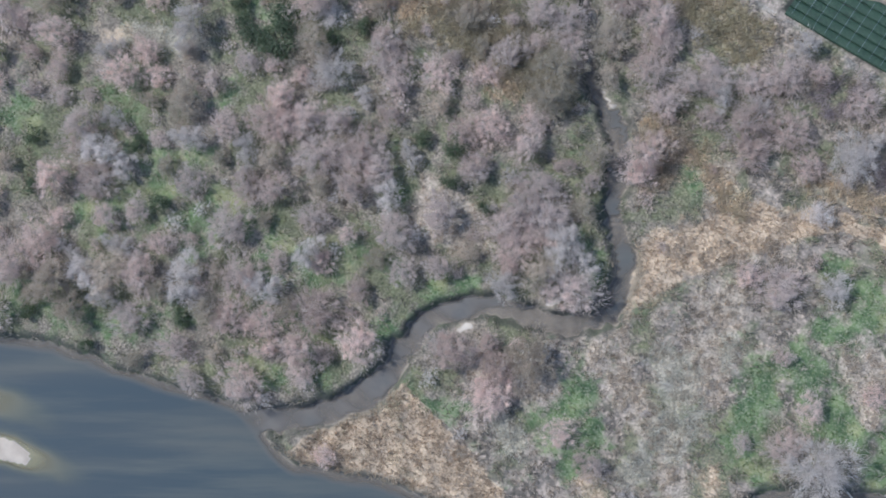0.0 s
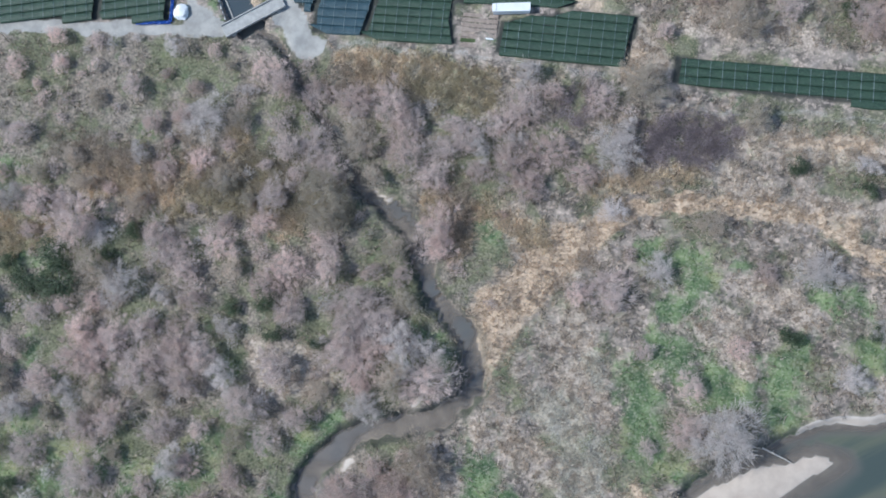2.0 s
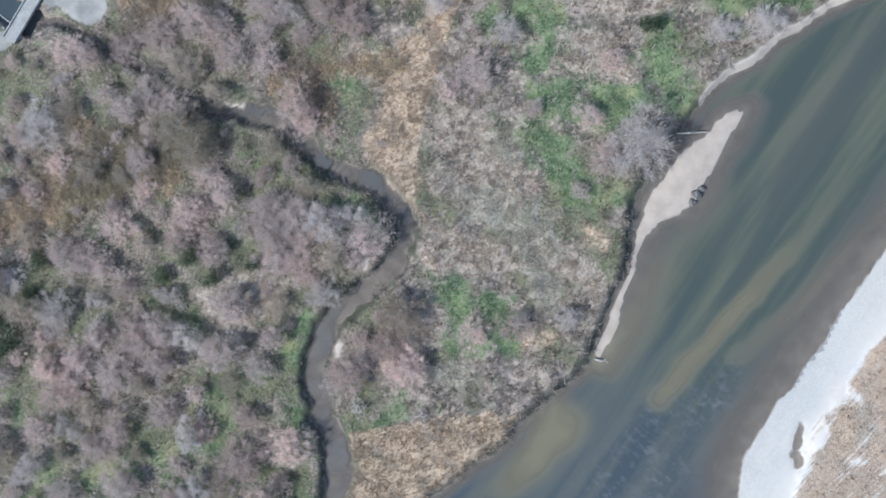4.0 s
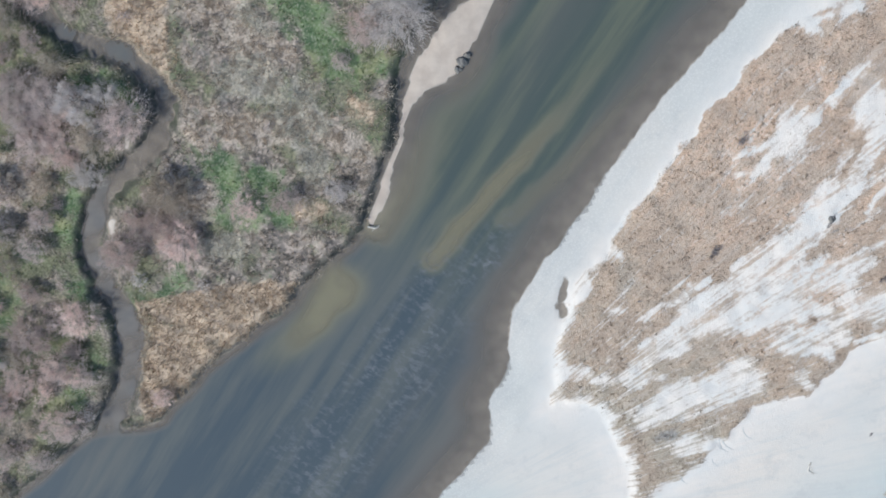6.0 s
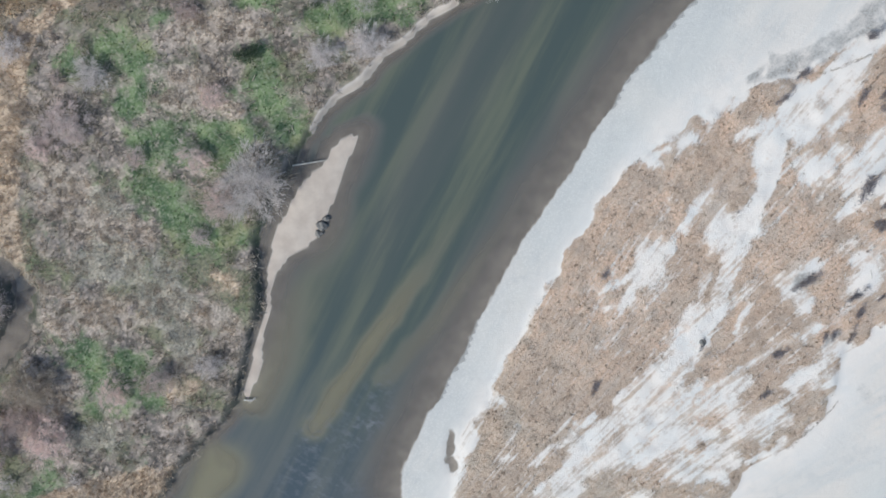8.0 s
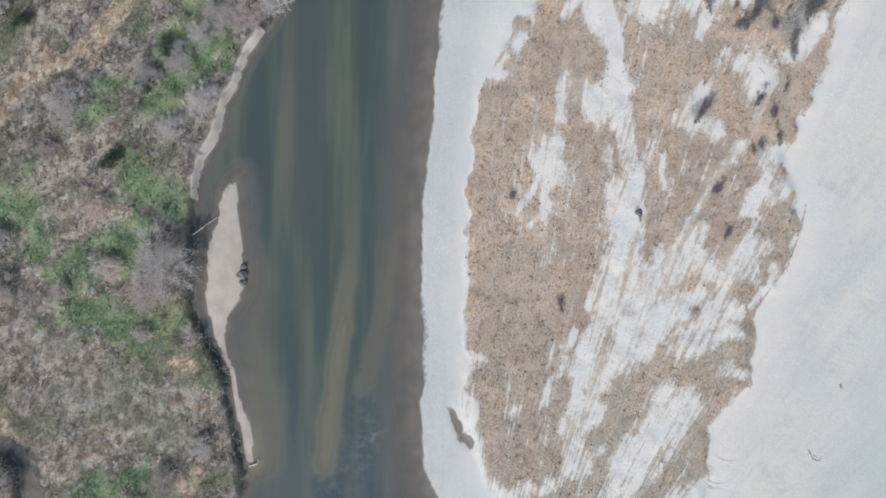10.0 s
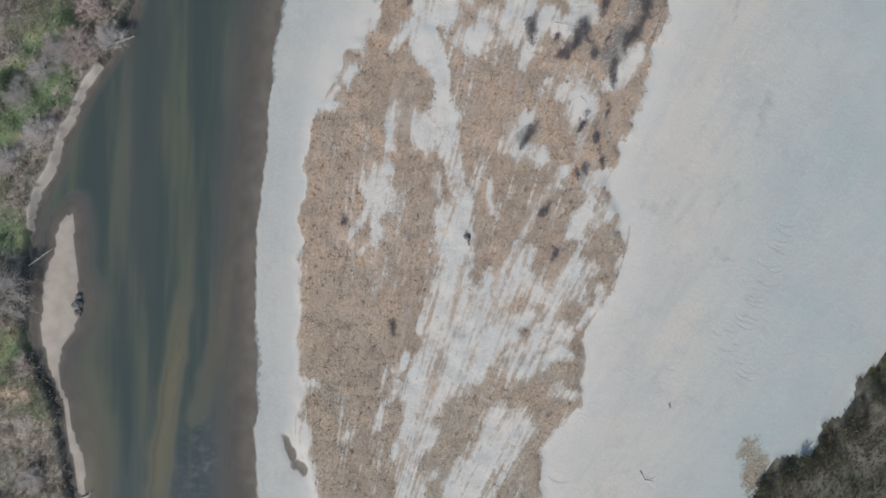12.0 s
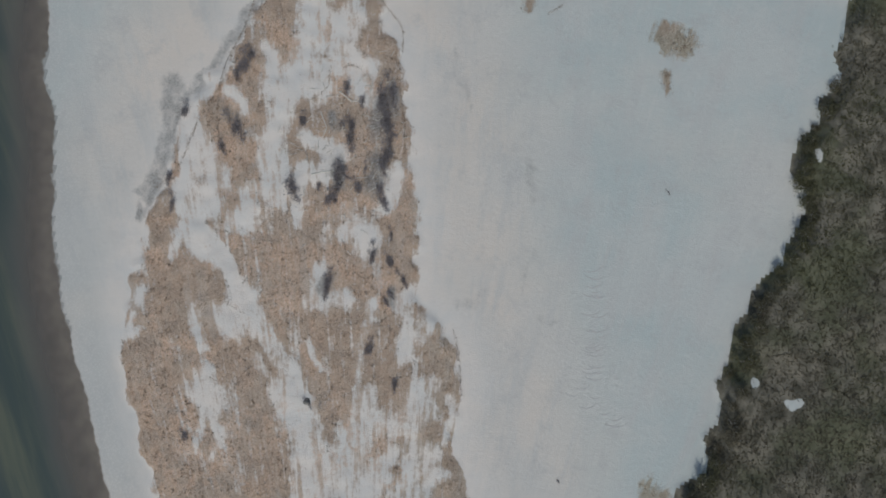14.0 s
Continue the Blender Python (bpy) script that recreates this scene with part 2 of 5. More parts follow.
GROUND = ground_material()
WATER = water_material()
TWIGS = plant_material("bare_twigs", (0.46, 0.37, 0.335), (0.99, 0.81, 0.745), (0.86, 0.705, 0.65), fleck=0.45, tone=(0.66, 0.58, 0.55))
TWIGS_OLIVE = plant_material("olive_twigs", (0.40, 0.335, 0.27), (0.76, 0.645, 0.55), (0.70, 0.60, 0.52), fleck=0.45, tone=(0.42, 0.38, 0.31))
THICKET = plant_material("purple_twigs", (0.21, 0.175, 0.185), (0.42, 0.355, 0.365), (0.62, 0.53, 0.53), patch=0.7, grain=0.35)
TWIGS_GREY = plant_material("grey_twigs", (0.48, 0.43, 0.405), (0.86, 0.785, 0.755), (0.75, 0.69, 0.665), fleck=0.45)
BARK = plain_material("grey_bark", (0.34, 0.31, 0.28), (0.52, 0.49, 0.46), 4)
LEAVES = plant_material("evergreen_leaves", (0.055, 0.085, 0.05), (0.13, 0.17, 0.095), (0.22, 0.26, 0.16), 0.6, patch=0.6)
DARK_TWIGS = plant_material("dark_twigs", (0.24, 0.215, 0.22), (0.36, 0.325, 0.325), (0.50, 0.45, 0.445))
TUSSOCK = plant_material("tussock_grass", (0.23, 0.175, 0.135), (0.40, 0.31, 0.235), (0.55, 0.44, 0.34))
REEDS = plant_material("dry_reeds", (0.38, 0.295, 0.215), (0.75, 0.60, 0.455), (0.90, 0.755, 0.61), patch=0.5, grain=0.7)
STRAW = plant_material("dry_grass", (0.32, 0.22, 0.155), (0.52, 0.385, 0.285), (0.66, 0.53, 0.42), patch=0.5, grain=0.5)
GRASS = plant_material("green_grass", (0.055, 0.105, 0.04), (0.16, 0.235, 0.095), (0.31, 0.335, 0.175), patch=0.5, grain=0.5)
MOSS = plant_material("dull_grass", (0.09, 0.10, 0.045), (0.21, 0.22, 0.105), (0.33, 0.32, 0.19), patch=0.5, grain=0.4)
BRUSH = plant_material("brushwood", (0.19, 0.16, 0.132), (0.57, 0.48, 0.39), (0.85, 0.72, 0.60), patch=0.7, grain=0.6, tone=(0.38, 0.345, 0.285))
SCRUB = plant_material("dry_scrub", (0.42, 0.355, 0.295), (0.82, 0.70, 0.58), (0.95, 0.84, 0.715), fleck=0.6, patch=0.55, grain=0.5)
TAWNY_SCRUB = plant_material("tawny_scrub", (0.42, 0.35, 0.255), (0.82, 0.68, 0.52), (0.94, 0.80, 0.635), fleck=0.65, patch=0.5, grain=0.45, tone=(0.46, 0.42, 0.29))
STALKS = plant_material("dead_stalks", (0.42, 0.39, 0.33), (0.70, 0.655, 0.56), (0.88, 0.835, 0.735), patch=0.5, grain=0.4)
OLIVE = plant_material("olive_scrub", (0.12, 0.105, 0.072), (0.22, 0.19, 0.135), (0.32, 0.28, 0.205), fleck=0.6, patch=0.75, grain=0.3, tone=(0.15, 0.15, 0.075))
def hedge_material(name, dark, mid, light, gloss):
    """Clipped foliage: leaf speckle, thin patches, and a faint sheen."""
    k = Mat(name)
    leaf, patch = k.noise(k.mapped(), 2.4, 6, 0.75), k.noise(k.mapped(), 0.25, 4)
    c = k.mix(k.ramp(leaf, 0.35, 0.65), dark, mid)
    c = k.mix(k.ramp(leaf, 0.55, 0.75, 0, 0.8), c, light)
    c = k.mix(k.ramp(patch, 0.4, 0.65, 0, 0.5), c, mid)
    return k.finish(c, gloss, k.bump(leaf, 0.8, 0.2))


NETTING = hedge_material("dark_netting", (0.020, 0.048, 0.062), (0.040, 0.082, 0.102), (0.075, 0.125, 0.148), 0.4)
TEA = hedge_material("tea_hedge", (0.018, 0.040, 0.026), (0.044, 0.082, 0.050), (0.090, 0.132, 0.082), 0.5)
CONCRETE = plain_material("concrete", (0.33, 0.32, 0.305), (0.47, 0.455, 0.43), 0.8)
WHITE = plain_material("white_sheet_metal", (0.78, 0.79, 0.80), (0.84, 0.84, 0.84), 1.0, 0.45, 0.1)
BLUE = plain_material("blue_tarpaulin", (0.02, 0.09, 0.42), (0.04, 0.14, 0.55), 1.5, 0.45)
WIRE = plain_material("galvanised_wire", (0.14, 0.18, 0.19), (0.27, 0.31, 0.33), 0.5, 0.5, 0.1, 0.2)
SOIL = plain_material("dry_soil", (0.26, 0.20, 0.165), (0.36, 0.29, 0.24), 1.2)
ROCK = plain_material("dark_rock", (0.10, 0.095, 0.09), (0.24, 0.22, 0.20), 2.0, 0.8, 0.8)
DRIFT = plain_material("bleached_driftwood", (0.50, 0.45, 0.39), (0.68, 0.64, 0.58), 3.0)


# ---------------------------------------------------------------- the plan
def spline(pts, per=6):
    """A smooth line through a few corner points of the plan."""
    p = np.array(pts, float)
    q = np.vstack([2 * p[0] - p[1], p, 2 * p[-1] - p[-2]])
    out = []
    for i in range(1, len(q) - 2):
        for s in np.arange(per) / per:
            a, b, c, d = q[i - 1 : i + 3]
            out.append(0.5 * (2 * b + (c - a) * s + (2 * a - 5 * b + 4 * c - d) * s * s + (3 * b - a - 3 * c + d) * s**3))
    return np.array(out + [p[-1]])


def line_dist(line, x, y):
    """Distance to a line of the plan, and the share of the way along it."""
    best, where = np.full(x.shape, 1e9), np.zeros(x.shape)
    for i, (a, b) in enumerate(zip(line[:-1], line[1:])):
        d = b - a
        s = np.clip(((x - a[0]) * d[0] + (y - a[1]) * d[1]) / max(d @ d, 1e-9), 0, 1)
        r = np.hypot(x - a[0] - s * d[0], y - a[1] - s * d[1])
        near = r < best
        best = np.where(near, r, best)
        where = np.where(near, (i + s) / (len(line) - 1), where)
    return best, where


def inside(poly, x, y):
    odd = np.zeros(x.shape, bool)
    for a, b in zip(poly, np.roll(poly, -1, 0)):
        cross = ((a[1] > y) != (b[1] > y)) & (x < (b[0] - a[0]) * (y - a[1]) / (b[1] - a[1] + 1e-12) + a[0])
        odd ^= cross
    return odd


def step(a, b, v):
    s = np.clip((v - a) / (b - a), 0, 1)
    return s * s * (3 - 2 * s)


def blob(x, y, spots):
    """Soft patches: (x, y, length, breadth, heading in degrees)."""
    out = np.zeros(x.shape)
    for cx, cy, l, w, az in spots:
        c, s = math.cos(radians(az)), math.sin(radians(az))
        u, v = (x - cx) * c + (y - cy) * s, (y - cy) * c - (x - cx) * s
        out = np.maximum(out, np.clip(1.5 - np.hypot(u / l, v / w), 0, 1))
    return out


def strokes(x, y, rows):
    """Soft patches along short lines: (x, y, x, y, half width)."""
    out = np.zeros(x.shape)
    for ax, ay, bx, by, w in rows:
        m = (x > min(ax, bx) - 1.7 * w) & (x < max(ax, bx) + 1.7 * w) & (y > min(ay, by) - 1.7 * w) & (y < max(ay, by) + 1.7 * w)
        if m.any():
            r = line_dist(np.array([(ax, ay), (bx, by)]), x[m], y[m])[0]
            out[m] = np.maximum(out[m], np.clip(1.3 - 0.95 * r / w, 0, 1))
    return out


def wobble(x, y, size, seed=0.0):
    """Smooth value noise in -1..1, for crooked edges."""
    def lattice(i, j):
        v = np.sin(i * 127.1 + j * 311.7 + seed * 74.7) * 43758.5453
        return 2 * (v - np.floor(v)) - 1
    u, v = x / size, y / size
    i, j = np.floor(u), np.floor(v)
    a, b = u - i, v - j
    a, b = a * a * (3 - 2 * a), b * b * (3 - 2 * b)
    return (lattice(i, j) * (1 - a) + lattice(i + 1, j) * a) * (1 - b) + (lattice(i, j + 1) * (1 - a) + lattice(i + 1, j + 1) * a) * b


# lines of the plan, in metres
WEST_BANK = spline([(420, 150), (240, 75), (150, 38), (113, 25), (88, 16.5), (71, 14), (56, 10.3), (47, 8), (39.6, 3.5), (32.7, -0.7), (26, -6.3), (21.7, -15.8), (15.2, -23),
                    (9, -30.5), (4, -33.8), (-7.3, -38.2), (-13.2, -41.3), (-32.2, -47.3), (-44.3, -53.2), (-51.3, -55.1), (-62, -52.3), (-68.7, -54.1), (-79, -58.1),
                    (-91, -62), (-102.3, -65.2), (-113.5, -71.1), (-150, -92), (-240, -150), (-420, -280)])
EAST_EDGE = spline([(420, 110), (240, 45), (158, 12), (143, 8), (131, 2.2), (111, -4), (95.4, -11.5), (81.3, -20.1), (68, -28.6), (54, -38.4), (41.3, -47.8), (28, -58.8), (22.9, -69.4),
                    (17.3, -75.2), (13.2, -83.2), (-2.5, -93.9), (-30, -112), (-80, -150), (-240, -250), (-420, -380)])
ISLAND_WEST = [(240, -50), (167, -31), (153.5, -27.6), (142.4, -22.5), (127.9, -22.5), (115.7, -21.1), (93.7, -23.9), (80, -30), (67, -38.7), (49.7, -50.6), (43.3, -56.1), (37.4, -61.5), (32.4, -69.7)]
ISLAND_EAST = [(27.9, -80.5), (35.9, -84.1), (36.9, -91.3), (37.6, -100.1), (35.2, -108.4), (37.9, -110.4), (56.8, -102.5), (66.6, -95.9), (77, -96), (90.6, -89.5), (99.1, -89.2), (108.7, -84.6),
               (114, -77), (128.9, -74.5), (138.6, -70.5), (162.5, -62.6), (172.8, -57.1), (240, -70)]
ISLAND = np.vstack([spline(ISLAND_WEST), spline(ISLAND_EAST)])
FAR_BANK = spline([(420, -215), (260, -165), (193, -149), (172.7, -147.3), (155.8, -142), (146.1, -145.6), (131.2, -140.2), (116, -136.2), (98, -135.5), (84.6, -130.2), (70, -136), (47.5, -147.4), (37.5, -149.8),
                   (0, -175), (-120, -260), (-300, -420)])
CREEK = spline([(-60, -54), (-50, -44.6), (-44.9, -36.1), (-42.9, -29.2), (-43.1, -21.3), (-40.4, -13), (-34.4, -7.6), (-26.7, -4.9), (-20, -1.4), (-16, 3.2), (-15.7, 9.3), (-18.9, 15.1),
                (-24.9, 19.6), (-29.4, 28.1), (-34.5, 34.7), (-41.6, 37.9), (-48.3, 46.2), (-55.7, 54.4), (-64.2, 64), (-70.5, 68.6)])
CANAL = spline([(-70.6, 67.0), (-73.8, 69.9), (-78.1, 76.4), (-82.9, 83.2), (-88.9, 89.4), (-95, 94.4), (-100, 98.2), (-130, 117), (-220, 165)])
CANAL_KERB = spline([(-76.2, 67.1), (-79.9, 73.4), (-84.2, 80.5), (-87.6, 85), (-91.6, 89.4), (-96.2, 94), (-100, 96.9), (-130, 115.4)])
CANAL_LEDGE = spline([(-75.3, 68.7), (-80.2, 76), (-85.6, 82.4)])
DITCH = spline([(-95, 135), (-89.5, 109), (-88.2, 104.3), (-86.9, 99.6), (-85.3, 94.9), (-84.4, 91.5)])
SCRUB_LINE = spline([(-90, 118), (-86.8, 107.2), (-84.4, 101), (-81.7, 94.9), (-79.6, 88.3), (-77, 81.7), (-74.4, 76.4), (-71.6, 72.3)])
VERGE = spline([(-130, 113), (-100.1, 95), (-96.9, 92.2), (-88.8, 84.3), (-84.9, 78.8), (-81.6, 73.7), (-78, 68.4)])
MEADOW = np.array([(-130, 145), (-96, 135), (-90.1, 108.8), (-86.9, 93.4), (-94.2, 98.5), (-99.8, 103.2), (-130, 122)])
ROAD = spline([(-92, 150), (-84, 120), (-81, 107.5), (-76.7, 93.4), (-73.4, 86), (-69.8, 79.3), (-66, 73.3), (-61.6, 68), (-58.5, 64.8)])
TRACK = spline([(-240, 40), (-150, 58), (-101.5, 63.6), (-89.3, 65), (-77, 66.2), (-81.6, 68.4), (-84.1, 70.8), (-87.3, 77.1), (-91.8, 83.9), (-96.1, 89.3), (-100.2, 93.2), (-140, 116)])
DIKE = spline([(-58, 66.4), (-41.7, 67.4), (-27.6, 68), (-6.8, 67.6), (15, 63.8), (26, 62.8), (37.6, 65), (48.7, 65.4), (71, 67.5), (120, 72), (240, 90)])
REED_BAND = spline([(-15, 13), (-12, 20), (-7.5, 27), (-2.7, 33), (1.4, 36.2), (8.1, 41.2), (16, 43.8), (23.6, 45.3), (32.4, 45.4), (39.7, 45), (46.5, 43.2), (53, 40.2), (60, 38.4), (67, 39.4), (100, 45)])
REED_SPIT = np.array([(-38.9, -28.6), (-42, -36), (-47.8, -47), (-51.3, -55), (-44.3, -53), (-32.2, -47), (-13, -41), (-8, -37.5), (-16, -33), (-23.6, -32)])
SANDBAR = spline([(51.1, 2.6), (46.2, 2.3), (41.5, 0.2), (37.2, -1.2), (32.5, -4), (27.2, -8), (23.4, -14.5), (18.6, -20.8), (14.6, -25), (9.6, -30.8), (10.2, -31.6), (14.8, -27.4), (19.4, -21.6), (24.4, -15.2), (28.4, -12), (34.2, -10.9), (38.4, -8.8), (42.6, -4.4), (47.4, -0.6), (51.1, 2.6)], 4)
SHOALS = [(spline([(18, -42.6), (39.3, -30.3), (56.5, -20.6), (80, -6)]), 1.6, 0.74), (spline([(-0.6, -41.2), (-10, -46.5), (-20.7, -50.7), (-28, -53)]), 2.8, 0.8),
          (spline([(33.6, -39.7), (50, -32.9), (62.5, -26), (80, -14)]), 1.3, 0.32), (spline([(-115, -86), (-102.8, -81.2), (-87.5, -77)]), 2.4, 0.8),
          (spline([(-112, -94), (-97.4, -88.6), (-87.4, -85.4), (-78, -81)]), 2.2, 1.25), (spline([(11, -33), (18.8, -29), (28, -20), (38, -14), (46, -7), (54, 1)]), 2.4, 0.4)]
RIVER = np.vstack([WEST_BANK, EAST_EDGE[::-1]])
LEVEL = -0.45               # the water's surface

BARE = [(88.8, -40.1, 85.4, -44, 2.8), (89.9, -41.2, 91.8, -42, 1.3), (99.5, -24.1, 103.4, -24.1, 1.3), (93.5, -24.9, 95.9, -27.8, 0.9), (107.8, -22.5, 114.3, -22.2, 1.1), (122.7, -27.2, 113.7, -34.3, 3),
    (103.7, -39.4, 99.9, -45.7, 1.9), (96.8, -49, 93.7, -52.2, 1.1), (116.8, -28.5, 111.2, -28.1, 1.5), (121.6, -31.9, 127.8, -33.2, 3.2), (138.5, -39.6, 126.2, -45.9, 2.6), (149.5, -39.4, 150.6, -47.9, 3.5),
    (146.8, -30.5, 143.4, -34, 1.1), (157.2, -51.8, 158.5, -56.3, 2.7), (140.2, -49, 137.6, -55.7, 2.3), (132.1, -51.3, 134.4, -55, 1.9), (124.7, -60.8, 123, -64.4, 3.4), (109.8, -59.8, 110.6, -63.1, 2.1)]
BARE += [(130.3, -67.7, 138.8, -66.5, 1.5), (111.9, -73.5, 116, -76.1, 1.9), (92.5, -70.4, 89.7, -74.8, 3), (91.9, -79.4, 94.3, -84.2, 1.7), (83.8, -68.3, 73.3, -68.8, 1.2), (84, -79.4, 76.2, -75.5, 1.5),
    (72.1, -70.7, 76.2, -74.5, 3.2), (75.4, -62.5, 65.7, -69.9, 1.3), (86.4, -85.3, 73.2, -82.2, 2), (82.5, -45, 79.2, -48.5, 0.8), (101.9, -77.7, 106.9, -77.7, 0.7), (168, -50, 160, -50, 3),
    (157, -36, 150, -40, 2), (160, -52, 152, -57, 2.4), (77.5, -43.1, 86.6, -42.4, 0.8), (51.2, -52.8, 52.2, -54, 1.1), (41.7, -58.1, 43.2, -57.4, 2), (96.4, -39.7, 103.4, -34.8, 1.4)]
BARE += [(94.9, -22.8, 100.9, -21.5, 1.3), (121, -40.2, 126.6, -39.3, 2.8), (108.6, -58.6, 114.5, -58.1, 2.2), (123.1, -51.3, 126.1, -51.5, 1.4), (84.6, -60.7, 92, -55.4, 2.2), (73, -64.3, 83.2, -61.3, 1),
    (78.8, -71.2, 93.2, -72, 3), (60.1, -73.9, 80.2, -76.6, 2.8), (47.9, -77.8, 60.6, -75.5, 1.4), (90.6, -69.2, 111.2, -68.7, 0.8), (89.6, -79.3, 97.7, -82.4, 2.4), (89, -87.8, 97.2, -87.4, 0.8),
    (101.8, -77, 110.2, -75.7, 1), (106.5, -80, 113.5, -79.5, 1.8), (33.8, -74.2, 40.4, -77.8, 1.8), (52.4, -87.8, 66.3, -88.3, 4.4), (45.9, -89.8, 49.7, -89.7, 2.8), (55.7, -74, 70.7, -73.6, 3)]
BARE += [(69.4, -77.1, 80.2, -78.1, 2), (50.7, -76.2, 56.6, -77.2, 1.8), (43.1, -80.3, 50.5, -81.5, 1.3), (51.5, -68, 64.9, -65.1, 0.8), (78.3, -84, 93.3, -81.5, 1.6), (74.6, -84.6, 83.9, -88.6, 1.4),
    (50.1, -99, 56.6, -100.4, 2.2), (76.3, -91.2, 78.1, -93.3, 1.2), (36.1, -76.1, 41.3, -77.7, 0.8), (46.1, -64.1, 49.1, -64.6, 0.6), (101.1, -58.3, 97.5, -62.1, 0.5), (77, -48, 82.1, -48, 0.5),
    (104, -24.8, 94, -25.4, 0.9), (141, -24.6, 128, -28.6, 2.4)]
BARE += [(169.8, -41.6, 157, -44.2, 4), (148.9, -41.9, 139.3, -41.8, 2.8), (137.8, -41.3, 128.4, -46.2, 2.3), (153.2, -42.3, 156.2, -53.5, 2.8), (133.8, -49.1, 125.8, -51.3, 1.6), (151.9, -28.8, 142, -25, 1.3),
    (138, -25.6, 126.5, -34.7, 2.3), (124, -25.2, 121.9, -30.9, 1.9), (161.1, -52.3, 158.3, -55, 1.5), (139.1, -54.4, 134.5, -53.1, 1.5), (166.9, -44.3, 165.1, -49.1, 2.1)]
WHITE_PATH = spline([(150, -24), (136, -25), (121, -29.5), (113, -38), (104.7, -46.5), (92, -58.7), (83, -64.4), (62, -69.6), (44, -80)])
ISLETS = [(86, -129, 5, 2.4, 30), (21.5, -110, 3, 1.6, 45), (17.2, -107.8, 3, 1.6, 15), (13.6, -108.8, 2.6, 1.7, 50), (12.6, -112, 3, 1.6, 100), (35.5, -118.5, 5.5, 1.3, -56), (32.5, -114.6, 2, 0.8, -56)]
HEAD_ISLETS = [(193.6, -83.9, 191.2, -91.8, 3.4), (177, -84.7, 182.5, -86.1, 1.7), (195.5, -108.8, 191.1, -116.6, 3.8), (177.8, -113.3, 176.3, -116.9, 3.2), (164.9, -115.4, 168.7, -115.1, 1.6), (193, -120.2, 197.1, -122.9, 2.1),
    (208.7, -114.9, 207.1, -120.2, 3.8), (178.2, -59.5, 186.4, -68.5, 2.3), (200.7, -110.5, 204.7, -112.7, 2.1)]
GREENS = [(-96, -26, 13, 6, 15), (-108, -38, 10, 5, 20), (-70, -33, 8, 4, 20), (-87, -20, 7, 4, 10), (-98, -18, 5, 4, 0), (-70, -21.5, 7, 4, 10),
    (-60.8, 1, 3, 2, 0), (-46, -11, 2.5, 4, 0), (-74, -23, 6, 4, 20), (-90, -29, 6, 4, 10), (-54.4, -13, 4, 3, 0), (-101, -3, 4, 3, 0),
    (-59, -33, 3, 4, 0), (-53.7, -37.7, 3, 4, 0), (-49.5, -23.5, 2.5, 4, 0), (-137, -31, 7, 5, 0), (-118, -17, 6, 4, 0), (-6, -21, 5, 2.4, 20)]
GREENS += [(-41, -11.5, 3, 4, 0), (-100, -58, 7, 4, 30), (-111, -60, 8, 4, 30), (-91, -32, 4, 2.5, 0), (-63, -44, 6, 3, 20), (-38, -30, 2.4, 3, 0),
    (-120, 30, 8, 4, 20), (65, 21, 5, 3, 0), (78, 25, 5, 3, 10)]
MEADOWS = [(20.3, 33.9, 23, 28.4, 4.3), (43.1, 29.7, 50.3, 31.9, 3.5), (16.4, 24.9, 23.7, 23.7, 2.3), (18.2, 16.5, 31.9, 15, 4.6), (13, 10.4, 16.8, -1.8, 4.3), (17.1, -0.8, 25.5, -5, 3),
    (40.5, 21.6, 40.2, 17.3, 2.8), (39.9, 13, 40.5, 6.7, 3.2), (53.9, 23.4, 67.9, 17.7, 2.8), (64.1, 28.4, 71.4, 28.1, 2.3), (-12.1, -6.3, -13.8, -19, 4.3), (-5.2, -16, -5.3, -23.6, 3.1),
    (11.6, 34.4, 13.6, 35.5, 2), (29.3, 34.3, 31.1, 33.1, 1.9), (26, 10, 34, 11, 2.2), (-109, 14.2, -100.1, 17.5, 4.1), (-127.1, -11.1, -119, -8.2, 2.2), (-112.1, -21.4, -105.7, -20.6, 3.6)]
MEADOWS += [(-102.2, -59.3, -85.1, -47.1, 5.8), (-79, -28.7, -64.2, -20.5, 3.8), (-63.5, -15.2, -60.6, -13.6, 2.8), (-47.3, -23.3, -44.2, -15.5, 2.3), (-59.2, -42.2, -57.8, -40.2, 2.8), (-95.8, -25.4, -83.5, -21.2, 3.5),
    (-22.8, 12.1, -20.3, 6.3, 1.6), (-29, 13.6, -24.7, 11.1, 1.8), (-41.2, -7.7, -38.8, -5.2, 2), (-33.6, -29.9, -28, -26.7, 2.2), (-18, 36, -15.5, 33, 2.7)]
PINK = [(1.1, 18.6, 5.4, 3.8, 6), (-12.2, -3, 4.7, -9.1, 4), (31.6, 31.3, 44.1, 26.1, 3.5), (22.7, 24, 33.3, 16.2, 2.4), (20.8, 53.2, 33.5, 47.7, 4), (-13.1, 5, -10.3, -0.3, 3),
    (1.5, 30.9, -10.8, 20, 2.2), (14.2, 80.5, 36.8, 79.8, 3.4), (5.6, 76.8, 10.1, 70, 3), (27.5, 58, 52.4, 58.8, 4), (-13.4, 37.6, -10, 33.4, 4), (-56.7, 4.2, -49, 3.6, 3.7),
    (24.9, 25.4, 33, 21.7, 3), (-52.7, -0.6, -43.5, 0.8, 4), (-31.2, -16.6, -18.2, -14, 4.4), (40, 48, 62, 46, 3), (8, -8, 14, -18, 3)]
